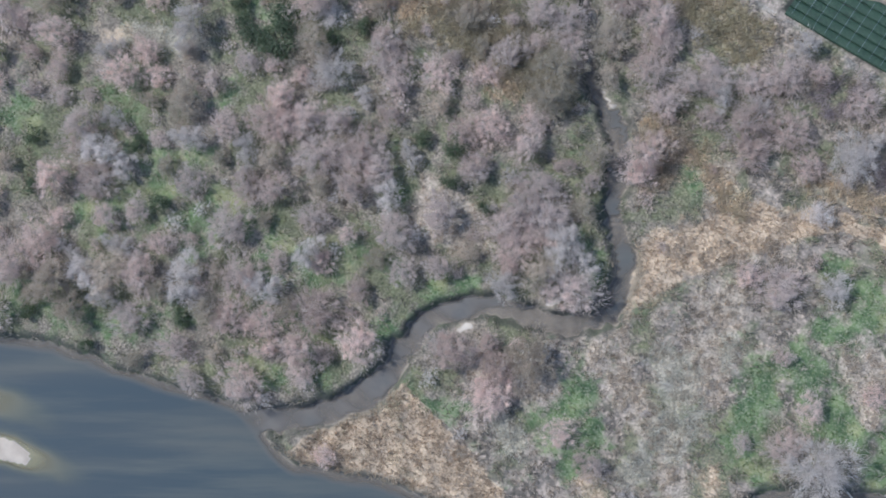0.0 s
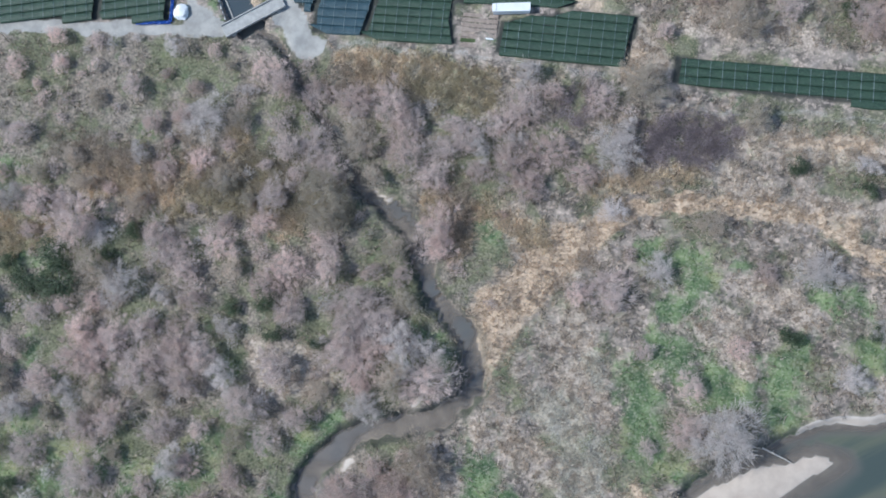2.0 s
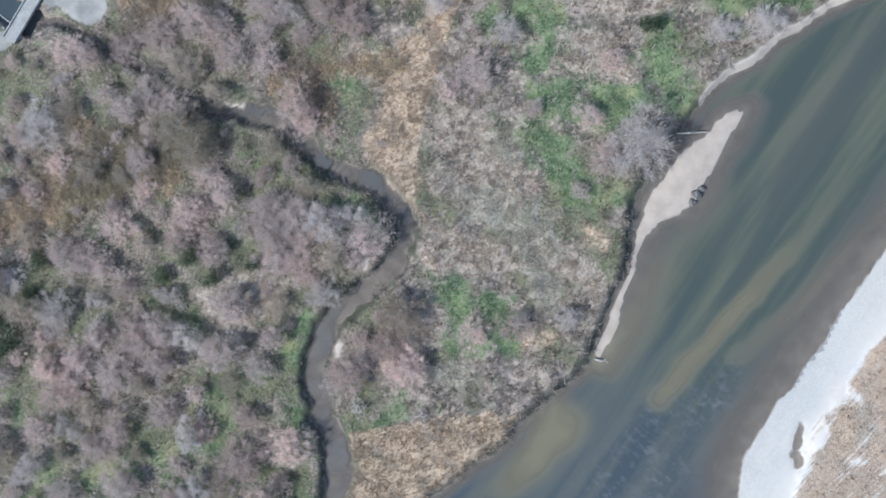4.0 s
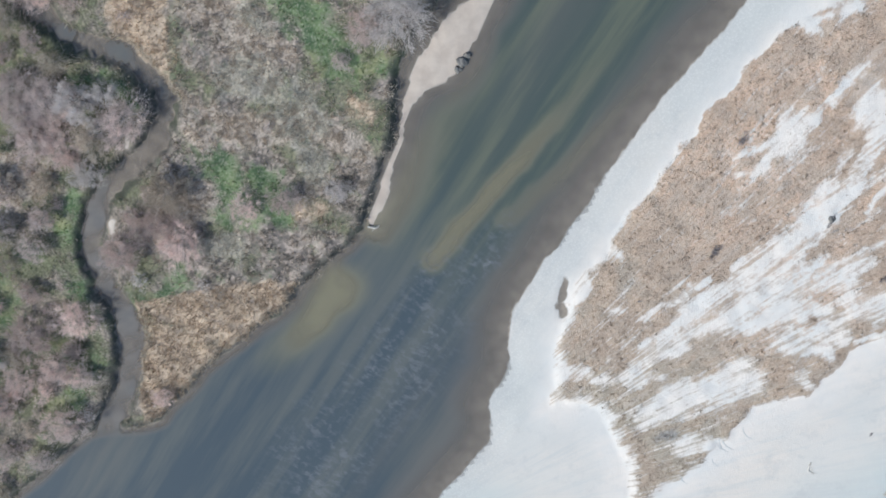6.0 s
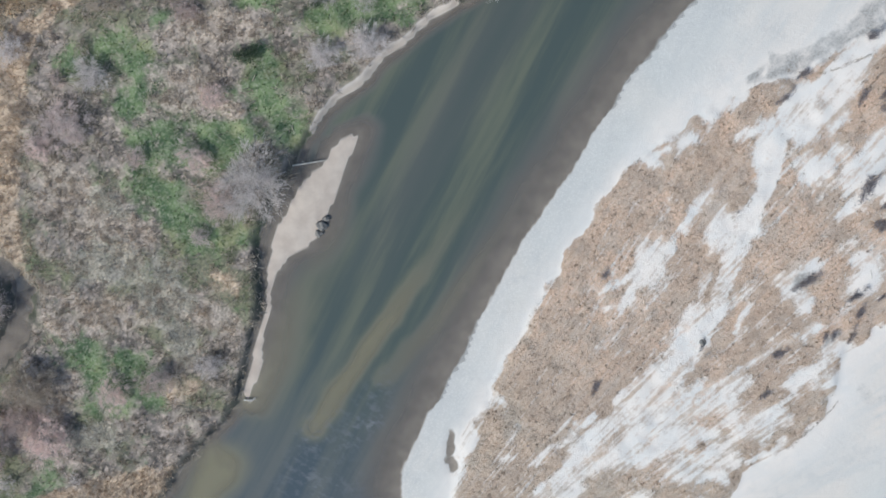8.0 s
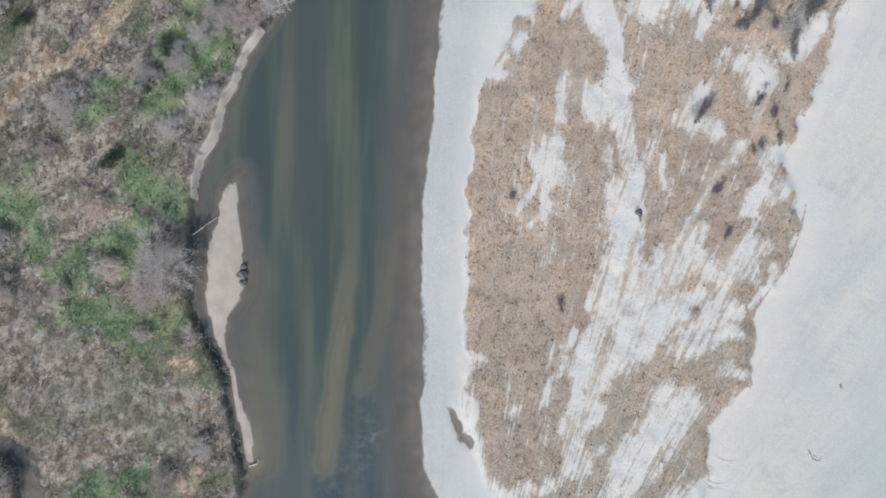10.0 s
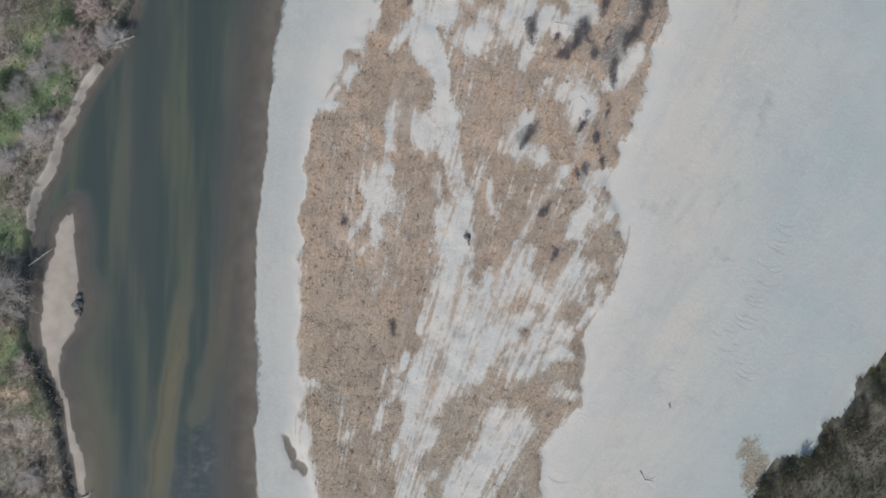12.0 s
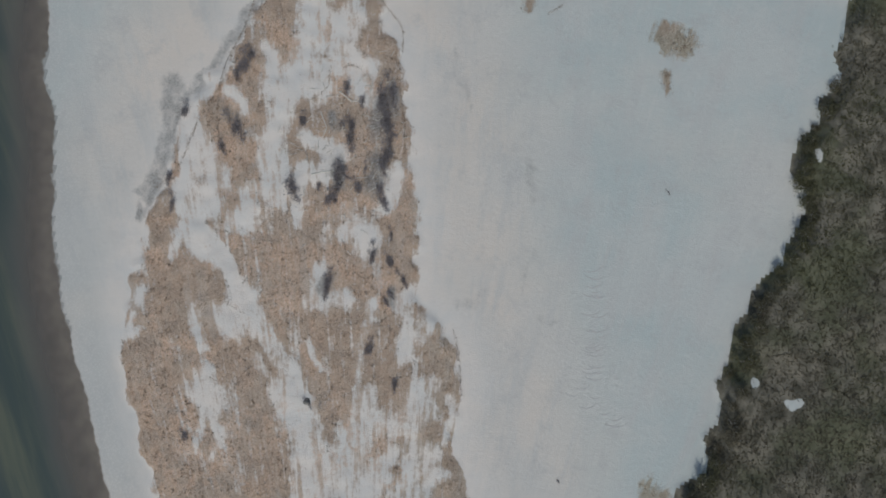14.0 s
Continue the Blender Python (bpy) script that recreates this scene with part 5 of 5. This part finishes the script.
def tea_field(corners, az, netted, seed):
    poly, a = np.array(corners, float), radians(az)
    rng = np.random.default_rng(seed)
    d, n = np.array([math.cos(a), math.sin(a)]), np.array([-math.sin(a), math.cos(a)])
    mid = poly.mean(0)
    field = empty("tea_field", Matrix.Translation((*mid, 0.85)))
    tagged(field, "tea field in clipped rows under dark blue-grey netting" if netted else "tea field of dark green clipped hedge rows", "tea field", "tea fields")
    v = (poly - mid) @ n
    for off in np.arange(v.min() + 0.8, v.max() - 0.5, 1.76):
        for s0, s1 in clip_row(poly - mid, n * off, d):
            if s1 - s0 > 2:
                lo, hi = clip_row(poly - mid, n * (off - 0.8), d), clip_row(poly - mid, n * (off + 0.8), d)
                skew = [max(-4, min(4, b - a)) for a, b in zip(lo[0], hi[0])] if len(lo) == 1 and len(hi) == 1 else (0, 0)
                ob = mesh_part("hedge_row", hedge(s1 - s0 - 0.8, rng, *((1.75, 0.6, 0.86) if netted else (1.70, 0.6, 0.78)), skew), NETTING if netted else TEA, field)
                at = n * off + d * (s0 + 0.4)
                ob.matrix_basis = pose(at[0], at[1], 0, 0, 0, az)
    u = (poly - mid) @ d
    for off in np.arange(u.min() + 1.5, u.max() - 0.5, 2.3):
        for s0, s1 in clip_row(poly - mid, d * off, n):
            if s1 - s0 > 3:
                a0, a1 = d * off + n * (s0 + 0.3), d * off + n * (s1 - 0.3)
                bm = bmesh.new()
                tube(bm, (*a0, 0.82), (*a1, 0.82), 0.035, 0.035, 4)
                part("support_wire", bm, WIRE, field)


for i, (corners, az, netted) in enumerate(TEA_FIELDS):
    tea_field(corners, az, netted, 300 + i)


def farm_bridge():
    a, b = Vector((-76.6, 65.8, 1.0)), Vector((-65.8, 73.9, 1.0))
    length, az = (b - a).length, math.atan2(b.y - a.y, b.x - a.x)
    top = empty("farm_bridge", Matrix.Translation((a + b) / 2) @ Matrix.Rotation(az, 4, "Z"))
    tagged(top, "narrow concrete farm bridge over the canal", "bridge")
    bm = bmesh.new()
    block(bm, length, 2.9, 0.35, (0, 0, 0.12), 0, 0.04)
    deck = part("deck", bm, CONCRETE, top)
    for s in (-1, 1):
        bm = bmesh.new()
        block(bm, length, 0.25, 0.3, (0, 1.33 * s, 0.44), 0, 0.03)
        part("kerb", bm, CONCRETE, deck)
        bm = bmesh.new()
        block(bm, 0.8, 3.3, 2.2, (s * (length / 2 - 1.6), 0, -1.14), 0, 0.05)
        part("abutment", bm, CONCRETE, top)


farm_bridge()


def strip(name, line, off, width, z, tall, mat, label, category):
    """A low wall that follows a line of the plan at a side distance."""
    t = np.gradient(line, axis=0)
    t /= np.linalg.norm(t, axis=1)[:, None]
    nrm = np.stack([-t[:, 1], t[:, 0]], 1)
    a, b = line + nrm * (off - width / 2), line + nrm * (off + width / 2)
    k = len(line)
    co = np.vstack([np.column_stack([p, np.full(k, h)]) for p, h in ((a, z - 1.5), (a, z + tall), (b, z + tall), (b, z - 1.5))])
    fa = [(j * k + i, j * k + i + 1, (j + 1) * k + i + 1, (j + 1) * k + i) for j in range(3) for i in range(k - 1)]
    return tagged(mesh_part(name, tris(name, co, fa), mat), label, category, kind="structure")


strip("canal_wall_1", CANAL_KERB, 0, 0.35, 0.3, 0.2, CONCRETE, "pale concrete edge of the canal", "canal wall")
strip("canal_wall_2", CANAL_LEDGE, 0, 0.3, LEVEL, 0.12, CONCRETE, "low concrete ledge along the canal water", "canal wall")


def white_shed():
    shed = empty("shed", pose(-20.0, 77.9, 0.8, 0, 0, 9))
    tagged(shed, "long low shed with a white sheet-metal roof", "shed")
    for name, size, at in (("side_wall", (7.2, 0.08, 1.9), (0, -0.7, 0.95)), ("side_wall", (7.2, 0.08, 1.9), (0, 0.7, 0.95)), ("end_wall", (0.08, 1.32, 1.9), (-3.56, 0, 0.95)), ("end_wall", (0.08, 1.32, 1.9), (3.56, 0, 0.95))):
        bm = bmesh.new()
        block(bm, *size, at, 0, 0.01)
        part(name, bm, WHITE, shed)
    bm = bmesh.new()
    block(bm, 6.6, 1.75, 0.10, (0.45, 0, 1.96), 0, 0.02)
    roof = part("roof", bm, WHITE, shed)
    bm = bmesh.new()
    for i in range(14):
        block(bm, 0.05, 1.7, 0.03, (-2.7 + 0.48 * i, 0, 2.02), 0, 0.005)
    part("roof_ribs", bm, WHITE, roof)
    bm = bmesh.new()
    block(bm, 0.75, 1.65, 0.10, (-3.3, 0, 1.93), 0, 0.02)
    part("roof_end", bm, WHITE, shed)


white_shed()


def soil_plot():
    plot = empty("vegetable_plot", pose(-25.6, 73.0, 0.84, 0, 0, 3))
    tagged(plot, "bare brown vegetable plot with one green bed", "vegetable plot")
    rng = np.random.default_rng(77)
    for i in range(7):
        bm = bmesh.new()
        block(bm, 7.0, 0.75, 0.2, (0, -3.2 + 1.05 * i, 0.08), 0, 0.06)
        part("soil_bed", bm, GRASS if i == 1 else SOIL, plot, "green seedling bed" if i == 1 else "")
    bm = bmesh.new()
    block(bm, 1.5, 0.3, 0.25, (2.2, -1.6, 0.25), 0, 0.04)
    part("crate", bm, WHITE, plot, "small white crate")


soil_plot()


def tarpaulin(points, width):
    for a, b in zip(points[:-1], points[1:]):
        a, b = Vector(a), Vector(b)
        bm = bmesh.new()
        n = 9
        rows = []
        for i in range(n):
            p = a.lerp(b, i / (n - 1))
            side = Vector((-(b - a).y, (b - a).x, 0)).normalized()
            rows.append([bm.verts.new(p + side * width * (j / 3 - 0.5) + Vector((0, 0, 0.9 + 0.12 * math.sin(i * 2.1 + j * 1.7) + 0.12))) for j in range(4)])
        for r, q in zip(rows[:-1], rows[1:]):
            for j in range(3):
                bm.faces.new((r[j], r[j + 1], q[j + 1], q[j]))
        bmesh.ops.solidify(bm, geom=bm.faces[:], thickness=0.03)
        tagged(part("tarpaulin", bm, BLUE), "creased blue tarpaulin edging the tea field", "tarpaulin", "blue tarpaulins")


tarpaulin([(-93.2, 84.2, 0), (-90.2, 78, 0), (-88.7, 71.5, 0), (-88.2, 66.4, 0), (-95.3, 65.2, 0)], 0.7)


def white_heap():
    """A sheeted pile: a low lumpy dome."""
    bm = bmesh.new()
    bmesh.ops.create_icosphere(bm, subdivisions=3, radius=1.6)
    for v in bm.verts:
        v.co *= 1 + 0.3 * noise.noise(v.co * 0.9) + 0.08 * noise.noise(v.co * 3)
        v.co.z = max(v.co.z, -0.2) * 0.55
    tagged(part("covered_heap", bm, WHITE), "white sheeted heap beside the track", "heap").location = (-86.2, 68.8, 0.9)


white_heap()


# ---------------------------------------------------------------- bars and island: shrubs, rocks, drift
def dark_shrub(seed, radius, height, twigs=420, mat=None):
    rng = np.random.default_rng(seed)
    shrub = empty("leafless_shrub")
    bm = bmesh.new()
    lobes = np.stack([rng.normal(size=6) * radius * 0.75, rng.normal(size=6) * radius * 0.38, np.zeros(6)], 1)
    for cx, cy, _ in lobes:
        for i in range(3):
            az = rng.uniform(0, 6.28)
            tube(bm, (0, 0, -0.15), (cx * 0.7, cy * 0.7, height * 0.25), 0.04, 0.03, 4)
            tube(bm, (cx * 0.7, cy * 0.7, height * 0.25), (cx + 0.5 * math.cos(az), cy + 0.5 * math.sin(az), height * rng.uniform(0.5, 0.9)), 0.03, 0.012, 4)
    part("stem", bm, mat or DARK_TWIGS, shrub)
    base = lobes[rng.integers(0, 6, twigs)] + rng.normal(size=(twigs, 3)) * np.array([0.30, 0.25, 0.0]) * radius
    base[:, 2] = height * rng.uniform(0.05, 0.6, twigs)
    way = rng.normal(size=(twigs, 3)) * 0.7 + np.array([0, 0, 0.6])
    way *= (rng.uniform(0.25, 0.6, twigs) / np.linalg.norm(way, axis=1))[:, None]
    co, fa = blades(base, way, rng.uniform(0.05, 0.10, twigs), rng)
    mesh_part("crown", tris("crown", co, fa), mat or DARK_TWIGS, shrub)
    return shrub


SHRUBS = [(152, -32.4), (152.2, -53.3), (152.7, -60.7), (144.8, -56.5), (145.8, -63.2), (133, -56.8), (128.7, -56), (137.6, -64.3), (154.5, -62), (143.2, -47), (129.3, -48.1), (140.3, -33.1), (113.1, -59.9), (130.4, -66.3), (125.2, -68.9),
          (119.7, -70.1), (111.6, -71.2), (121, -66.6), (102, -70.6), (96.8, -76.5), (147.6, -62.6), (150, -61.8), (135.2, -56.4), (143, -55.9), (140.5, -65.2), (113.2, -71.7), (112.5, -59.5), (79.1, -41.0), (68.4, -59.7), (90.2, -61.4), (151.7, -60.9), (133.4, -55.9), (144.5, -56.1), (139.1, -64.7), (143.6, -46.2), (144.2, -64.1), (132.6, -60.9), (132.5, -64.9), (120.1, -66.2), (119.0, -70.7)]
SHRUBS += [(126.3, -23.7), (122.2, -25.8), (140.0, -23.3), (134.6, -32.2), (139.3, -33.1), (148, -63), (150, -57), (137, -61), (155, -33), (150, -31), (117, -73), (129, -57), (131, -53), (48, -95), (52, -64.5), (86.5, -109.6), (145, -119.5)]


def plant_shrubs():
    src = [dark_shrub(90 + i, 1.3, 0.9, 360) for i in range(3)]
    rng = np.random.default_rng(12)
    for i, (x, y) in enumerate(SHRUBS):
        m = Matrix.Translation((x, y, height_at(x, y))) @ Matrix.Rotation(radians(15 + rng.uniform(-25, 25)), 4, "Z")
        ob = src[i] if i < 3 else copy_thing(src[i % 3], m)
        s = rng.uniform(0.8, 1.5) if i < 12 or 19 < i < 25 else rng.uniform(0.45, 1.0) if i < 53 else 0.25
        ob.matrix_basis = m @ Matrix.Diagonal((s * 1.2, s, s, 1))
        tagged(ob, "dark leafless shrub on the pale sand", "shrub", "shrubs on the sand")


plant_shrubs()


def plant_thicket():
    """The dark thicket under the dike."""
    src = [dark_shrub(99 + i, 2.2, 1.5, 1100, THICKET) for i in range(2)]
    rng = np.random.default_rng(14)
    seats = [(-7.7, 61.8), (-5.6, 60.5), (-2.1, 63.1), (-4, 58.6)] + [(10 + 2.1 * (i % 8) + rng.normal() * 0.7, 53.8 + 2.2 * (i // 8) + 0.12 * (i % 8) + rng.normal() * 0.6) for i in range(24) if i not in (7, 15)]
    for i, (x, y) in enumerate(seats):
        m = Matrix.Translation((x, y, height_at(x, y))) @ Matrix.Rotation(rng.uniform(0, 6.28), 4, "Z")
        ob = src[i] if i < 2 else copy_thing(src[i % 2], m)
        ob.matrix_basis = m
        tagged(ob, "dark purplish leafless thicket below the dike path", "shrub", "dark thicket shrubs")


plant_thicket()


def drift_log(points, thick, label):
    """A bleached trunk with a few stubs."""
    log = empty("driftwood_log", Matrix.Translation(points[0]))
    bm = bmesh.new()
    rng = random.Random(len(label) + int(points[0][0]))
    p = [Vector(q) - Vector(points[0]) for q in points]
    for i, (a, b) in enumerate(zip(p[:-1], p[1:])):
        tube(bm, a, b, thick * (1 - 0.25 * i), thick * (0.75 - 0.25 * i), 7)
    part("stem", bm, DRIFT, log)
    for i in range(4):
        a = p[0].lerp(p[-1], 0.2 + 0.2 * i)
        bm = bmesh.new()
        tube(bm, a, a + Vector((rng.uniform(-1, 1), rng.uniform(-1, 1), rng.uniform(0.2, 0.7))) * (0.6 + thick * 2), thick * 0.35, 0.02, 4)
        part("branch", bm, DRIFT, log)
    tagged(log, label, "driftwood", "drift logs")


drift_log([(37.6, 2.7, -0.05), (40.4, 1.8, 0.0), (43.0, 1.0, -0.2)], 0.15, "bleached fallen trunk across the bank's foot")
drift_log([(9.2, -31.5, -0.1), (10.4, -32.4, -0.2), (11.2, -32.2, -0.4)], 0.2, "white snag stuck in the water's edge")
drift_log([(133.0, -51.0, 0.55), (134, -53.2, 0.55), (134.7, -55.1, 0.5)], 0.2, "bleached straight log lying among shrubs")
drift_log([(73.5, -112.0, 0.05), (72.6, -113.6, 0.08), (73.4, -115, 0.05)], 0.12, "thin dark branch lying on open sand")
drift_log([(146, -49.5, 0.5), (143, -51.5, 0.55), (141, -51.2, 0.5)], 0.16, "grey branch washed against the shrubs")
drift_log([(151, -52, 0.5), (149.5, -55, 0.5), (150, -57, 0.5)], 0.15, "pale branch washed against the shrubs")
drift_log([(78, 17.2, 0.3), (81, 15.4, 0.2), (84.5, 13.2, -0.3)], 0.25, "bleached fallen tree reaching over the water")
drift_log([(-40.5, -20.5, 0.0), (-38, -23.5, 0.1), (-36.4, -25, 0.1)], 0.14, "pale branch fallen by the creek")


def boulder(name, x, y, r, z, seed, mat, label):
    bm = bmesh.new()
    bmesh.ops.create_icosphere(bm, subdivisions=3, radius=r)
    for v in bm.verts:
        v.co *= 1 + 0.45 * noise.noise(v.co / r * 1.3 + Vector((seed, 0, 0))) + 0.12 * noise.noise(v.co / r * 4)
        v.co.z *= 0.7
    ob = tagged(part(name, bm, mat), label, "rock", "rocks by the water")
    ob.location = (x, y, z)


boulder("boulder", 37.2, -9.2, 0.95, -0.25, 3, ROCK, "dark wet boulder at the sandbar's edge")
boulder("boulder", 36.0, -10.2, 0.7, -0.35, 9, ROCK, "dark wet boulder at the sandbar's edge")
boulder("boulder", 38.4, -8.4, 0.6, -0.3, 14, ROCK, "dark wet boulder at the sandbar's edge")
boulder("boulder", 90.2, -61.4, 0.7, 0.35, 21, ROCK, "lone dark boulder on the sand track")


def far_bank_bushes():
    src = [leafy_bush(160 + i, 1.6, 1.5, 500, OLIVE) for i in range(3)]
    rng = np.random.default_rng(31)
    for n, i in enumerate(range(18, 66)):
        x, y = FAR_BANK[i] + np.array([rng.uniform(-0.5, 0.5), -rng.uniform(0.6, 3.2)])
        m = Matrix.Translation((x, y, height_at(x, y))) @ Matrix.Rotation(rng.uniform(0, 6.28), 4, "Z")
        ob = src[n] if n < 3 else copy_thing(src[n % 3], m)
        ob.name = "scrub_bush" if n == 0 else ob.name
        k = rng.uniform(0.6, 1.3)
        ob.matrix_basis = m @ Matrix.Diagonal((k, k, k, 1))
        tagged(ob, "olive-brown scrub bush on the far bank's edge", "bush", "scrub bushes of the far bank")


far_bank_bushes()


def drift_sticks():
    """Bleached flood wood strewn among the shrubs of the island."""
    rng = np.random.default_rng(44)
    bm = bmesh.new()
    for _ in range(150):
        x, y = rng.normal(141, 9), rng.normal(-56, 6)
        if not inside(ISLAND, np.array([x]), np.array([y]))[0]:
            continue
        z, az, l = height_at(x, y) + 0.08, rng.normal(-0.9, 0.8), rng.uniform(0.5, 2.2)
        tube(bm, (x, y, z), (x + l * math.cos(az), y + l * math.sin(az), z + 0.15), 0.08, 0.03, 4)
    tagged(part("drift_sticks", bm, DRIFT), "bleached flood wood strewn among dark shrubs", "driftwood", kind="stuff")


drift_sticks()


def sand_ripples():
    """Low crescent ridges blown across the open sand."""
    rng = np.random.default_rng(45)
    co, fa = [], []
    lanes = [((127, -109), (101, -113), 26), ((104, -104), (98, -120), 6), ((66, -99.5), (46, -107), 7)]
    for a, b, count in lanes:
        for _ in range(count):
            s = rng.uniform()
            cx, cy = a[0] + (b[0] - a[0]) * s + rng.normal() * 0.4, a[1] + (b[1] - a[1]) * s + rng.normal() * 0.8
            az, span, n = radians(-72) + rng.normal() * 0.12, rng.uniform(0.8, 2.2), 7
            ux, uy = math.cos(az), math.sin(az)
            start = len(co)
            for i in range(n):
                q = 2 * i / (n - 1) - 1
                bow, h = 0.35 * span * q * q, 0.035 * (1 - q * q)
                px, py = cx + ux * q * span - uy * bow, cy + uy * q * span + ux * bow
                z = height_at(px, py)
                co += [(px + uy * 0.40, py - ux * 0.40, z - 0.05), (px, py, z + h), (px - uy * 0.10, py + ux * 0.10, z - 0.05)]
            for i in range(n - 1):
                k = start + 3 * i
                fa += [(k, k + 1, k + 4, k + 3), (k + 1, k + 2, k + 5, k + 4)]
    k = Mat("ripple_sand")
    v = k.noise(k.mapped(), 1.5, 5)
    mat = k.finish(k.mix(k.ramp(v, 0.3, 0.7), (0.56, 0.545, 0.52), (0.66, 0.62, 0.575)), 0.95)
    tagged(mesh_part("sand_ripples", tris("sand_ripples", co, fa), mat), "small crescent ridges on the open sand", "sand ripples", kind="stuff")


sand_ripples()


def rim_growth():
    """Dark roots and grass along the small scarps that the floods cut."""
    rng = np.random.default_rng(51)
    rims = [[(155.4, -30.7), (148, -28.6), (138.3, -26.1), (129.6, -25.1), (123.9, -21.9)], [(168.6, -30.1), (160.4, -29.6), (151.1, -28.1), (141.6, -29.3), (135.3, -31.5)], [(147.5, -46.4), (151, -49.3), (155.9, -49.1)], [(156.3, -51.6), (157, -53.2), (156.7, -54.9)], [(173.1, -54.3), (169.9, -58.2), (167.1, -61.1), (161.8, -62.4)],
            [(156.9, -62.5), (150.1, -65.3), (141, -67.9)], [(176.5, -89.3), (179.2, -91.9)], [(184.3, -92.2), (187, -94.8)], [(194.2, -94.4), (197.2, -99.4)], [(178, -64.7), (182.3, -71.7)], [(109.6, -84.8), (104.3, -87), (96.4, -89.4)],
            ]
    rims += [[(-2, 35), (7, 42.6), (15.6, 45.8), (23.5, 47.3), (32, 47.2)], [(1.5, 33.5), (9, 39.3), (16.5, 41.8), (24, 43)], [(39, 42.8), (45, 40.6), (52, 37.6), (60, 36.2), (68, 37)], [(28, 43), (33, 40.5), (37, 39.6)], [(29, 43.6), (31.2, 40.5), (37.8, 37.5)], [(45.4, 46.9), (50.5, 42.3)], [(48.9, 37.3), (56.1, 36.3), (61.8, 35.6)], [(55.8, 46.3), (57.9, 43.9), (62.2, 42.5)]]
    base = []
    for line in rims:
        q = spline(line, 12)
        for a, b in zip(q[:-1], q[1:]):
            n = max(2, int(16 * np.hypot(*(b - a)) * rng.uniform(0.2, 1.3)))
            base.append(a + (b - a) * rng.uniform(size=(n, 1)) + rng.normal(size=(n, 2)) * 0.13)
    base = np.repeat(np.vstack(base), 3, 0)
    z = survey(base[:, 0], base[:, 1])["z"]
    base = np.column_stack([base + rng.normal(size=base.shape) * 0.05, z - 0.03])
    way = rng.normal(size=base.shape) * 0.6 + np.array([0, 0, 0.8])
    way *= (rng.uniform(0.12, 0.4, len(base)) / np.linalg.norm(way, axis=1))[:, None]
    co, fa = blades(base, way, rng.uniform(0.05, 0.12, len(base)), rng)
    tagged(mesh_part("scarp_grass", tris("scarp_grass", co, fa), TUSSOCK), "dark roots and grass hanging along small scarps", "grass", kind="stuff")


rim_growth()
tufts("thorn_scrub", 5000, (-115, -20, 22, 62), lambda f, x, y, r: f["west"] & (f["dc"] > 1.2) & some(blob(x, y, [(-64, 36, 16, 5, -12), (-92, 36, 14, 4, -10), (-57, 40, 8, 6, 30), (-24, 36, 5, 8, 20), (-46, 60, 8, 3, 0)]), r), TWIGS_OLIVE, 30, (0.5, 1.5), (0.07, 0.16), 33, "tangled olive-brown thorn scrub beside the creek", 0.5, 0.8)


def canal_corner():
    """Scrub and drift wood caught where the ditch meets the canal."""
    src = dark_shrub(140, 1.6, 1.3, 900, TWIGS_OLIVE)
    rng = np.random.default_rng(63)
    seats = [(-81.2, 87.6), (-82.2, 90), (-84.8, 90.4), (-80.4, 89.6), (-82.9, 88.2), (-79.6, 85.6)] + [tuple(SCRUB_LINE[i] + rng.normal(size=2) * 0.4) for i in range(14, 40, 2)]
    for i, (x, y) in enumerate(seats):
        m = Matrix.Translation((x, y, height_at(x, y))) @ Matrix.Rotation(rng.uniform(0, 6.28), 4, "Z")
        ob = src if i == 0 else copy_thing(src, m)
        ob.matrix_basis = m @ Matrix.Diagonal((*[rng.uniform(0.45, 0.9)] * 2, 0.9, 1))
        tagged(ob, "brown leafless scrub along the canal bank", "shrub", "scrub along the canal")


canal_corner()
drift_log([(-83.8, 82.8, -0.3), (-82.4, 83.7, -0.1), (-81.0, 84.4, -0.2)], 0.16, "dark branch stuck in the canal")
boulder("boulder", -83.4, 85.9, 0.32, -0.3, 31, WHITE, "small white block lying in the canal")
tufts("dead_sedge", 1300, (-56, -6, -58, -26), lambda f, x, y, r: f["west"] & (f["dc"] > 0.5) & (f["dw"] > 0.5) & some(inside(REED_SPIT, x, y) * 0.8, r), TUSSOCK, 9, (0.5, 1.3), (0.08, 0.18), 35, "dark brown dead sedge among the reeds", 0.3, 0.7)
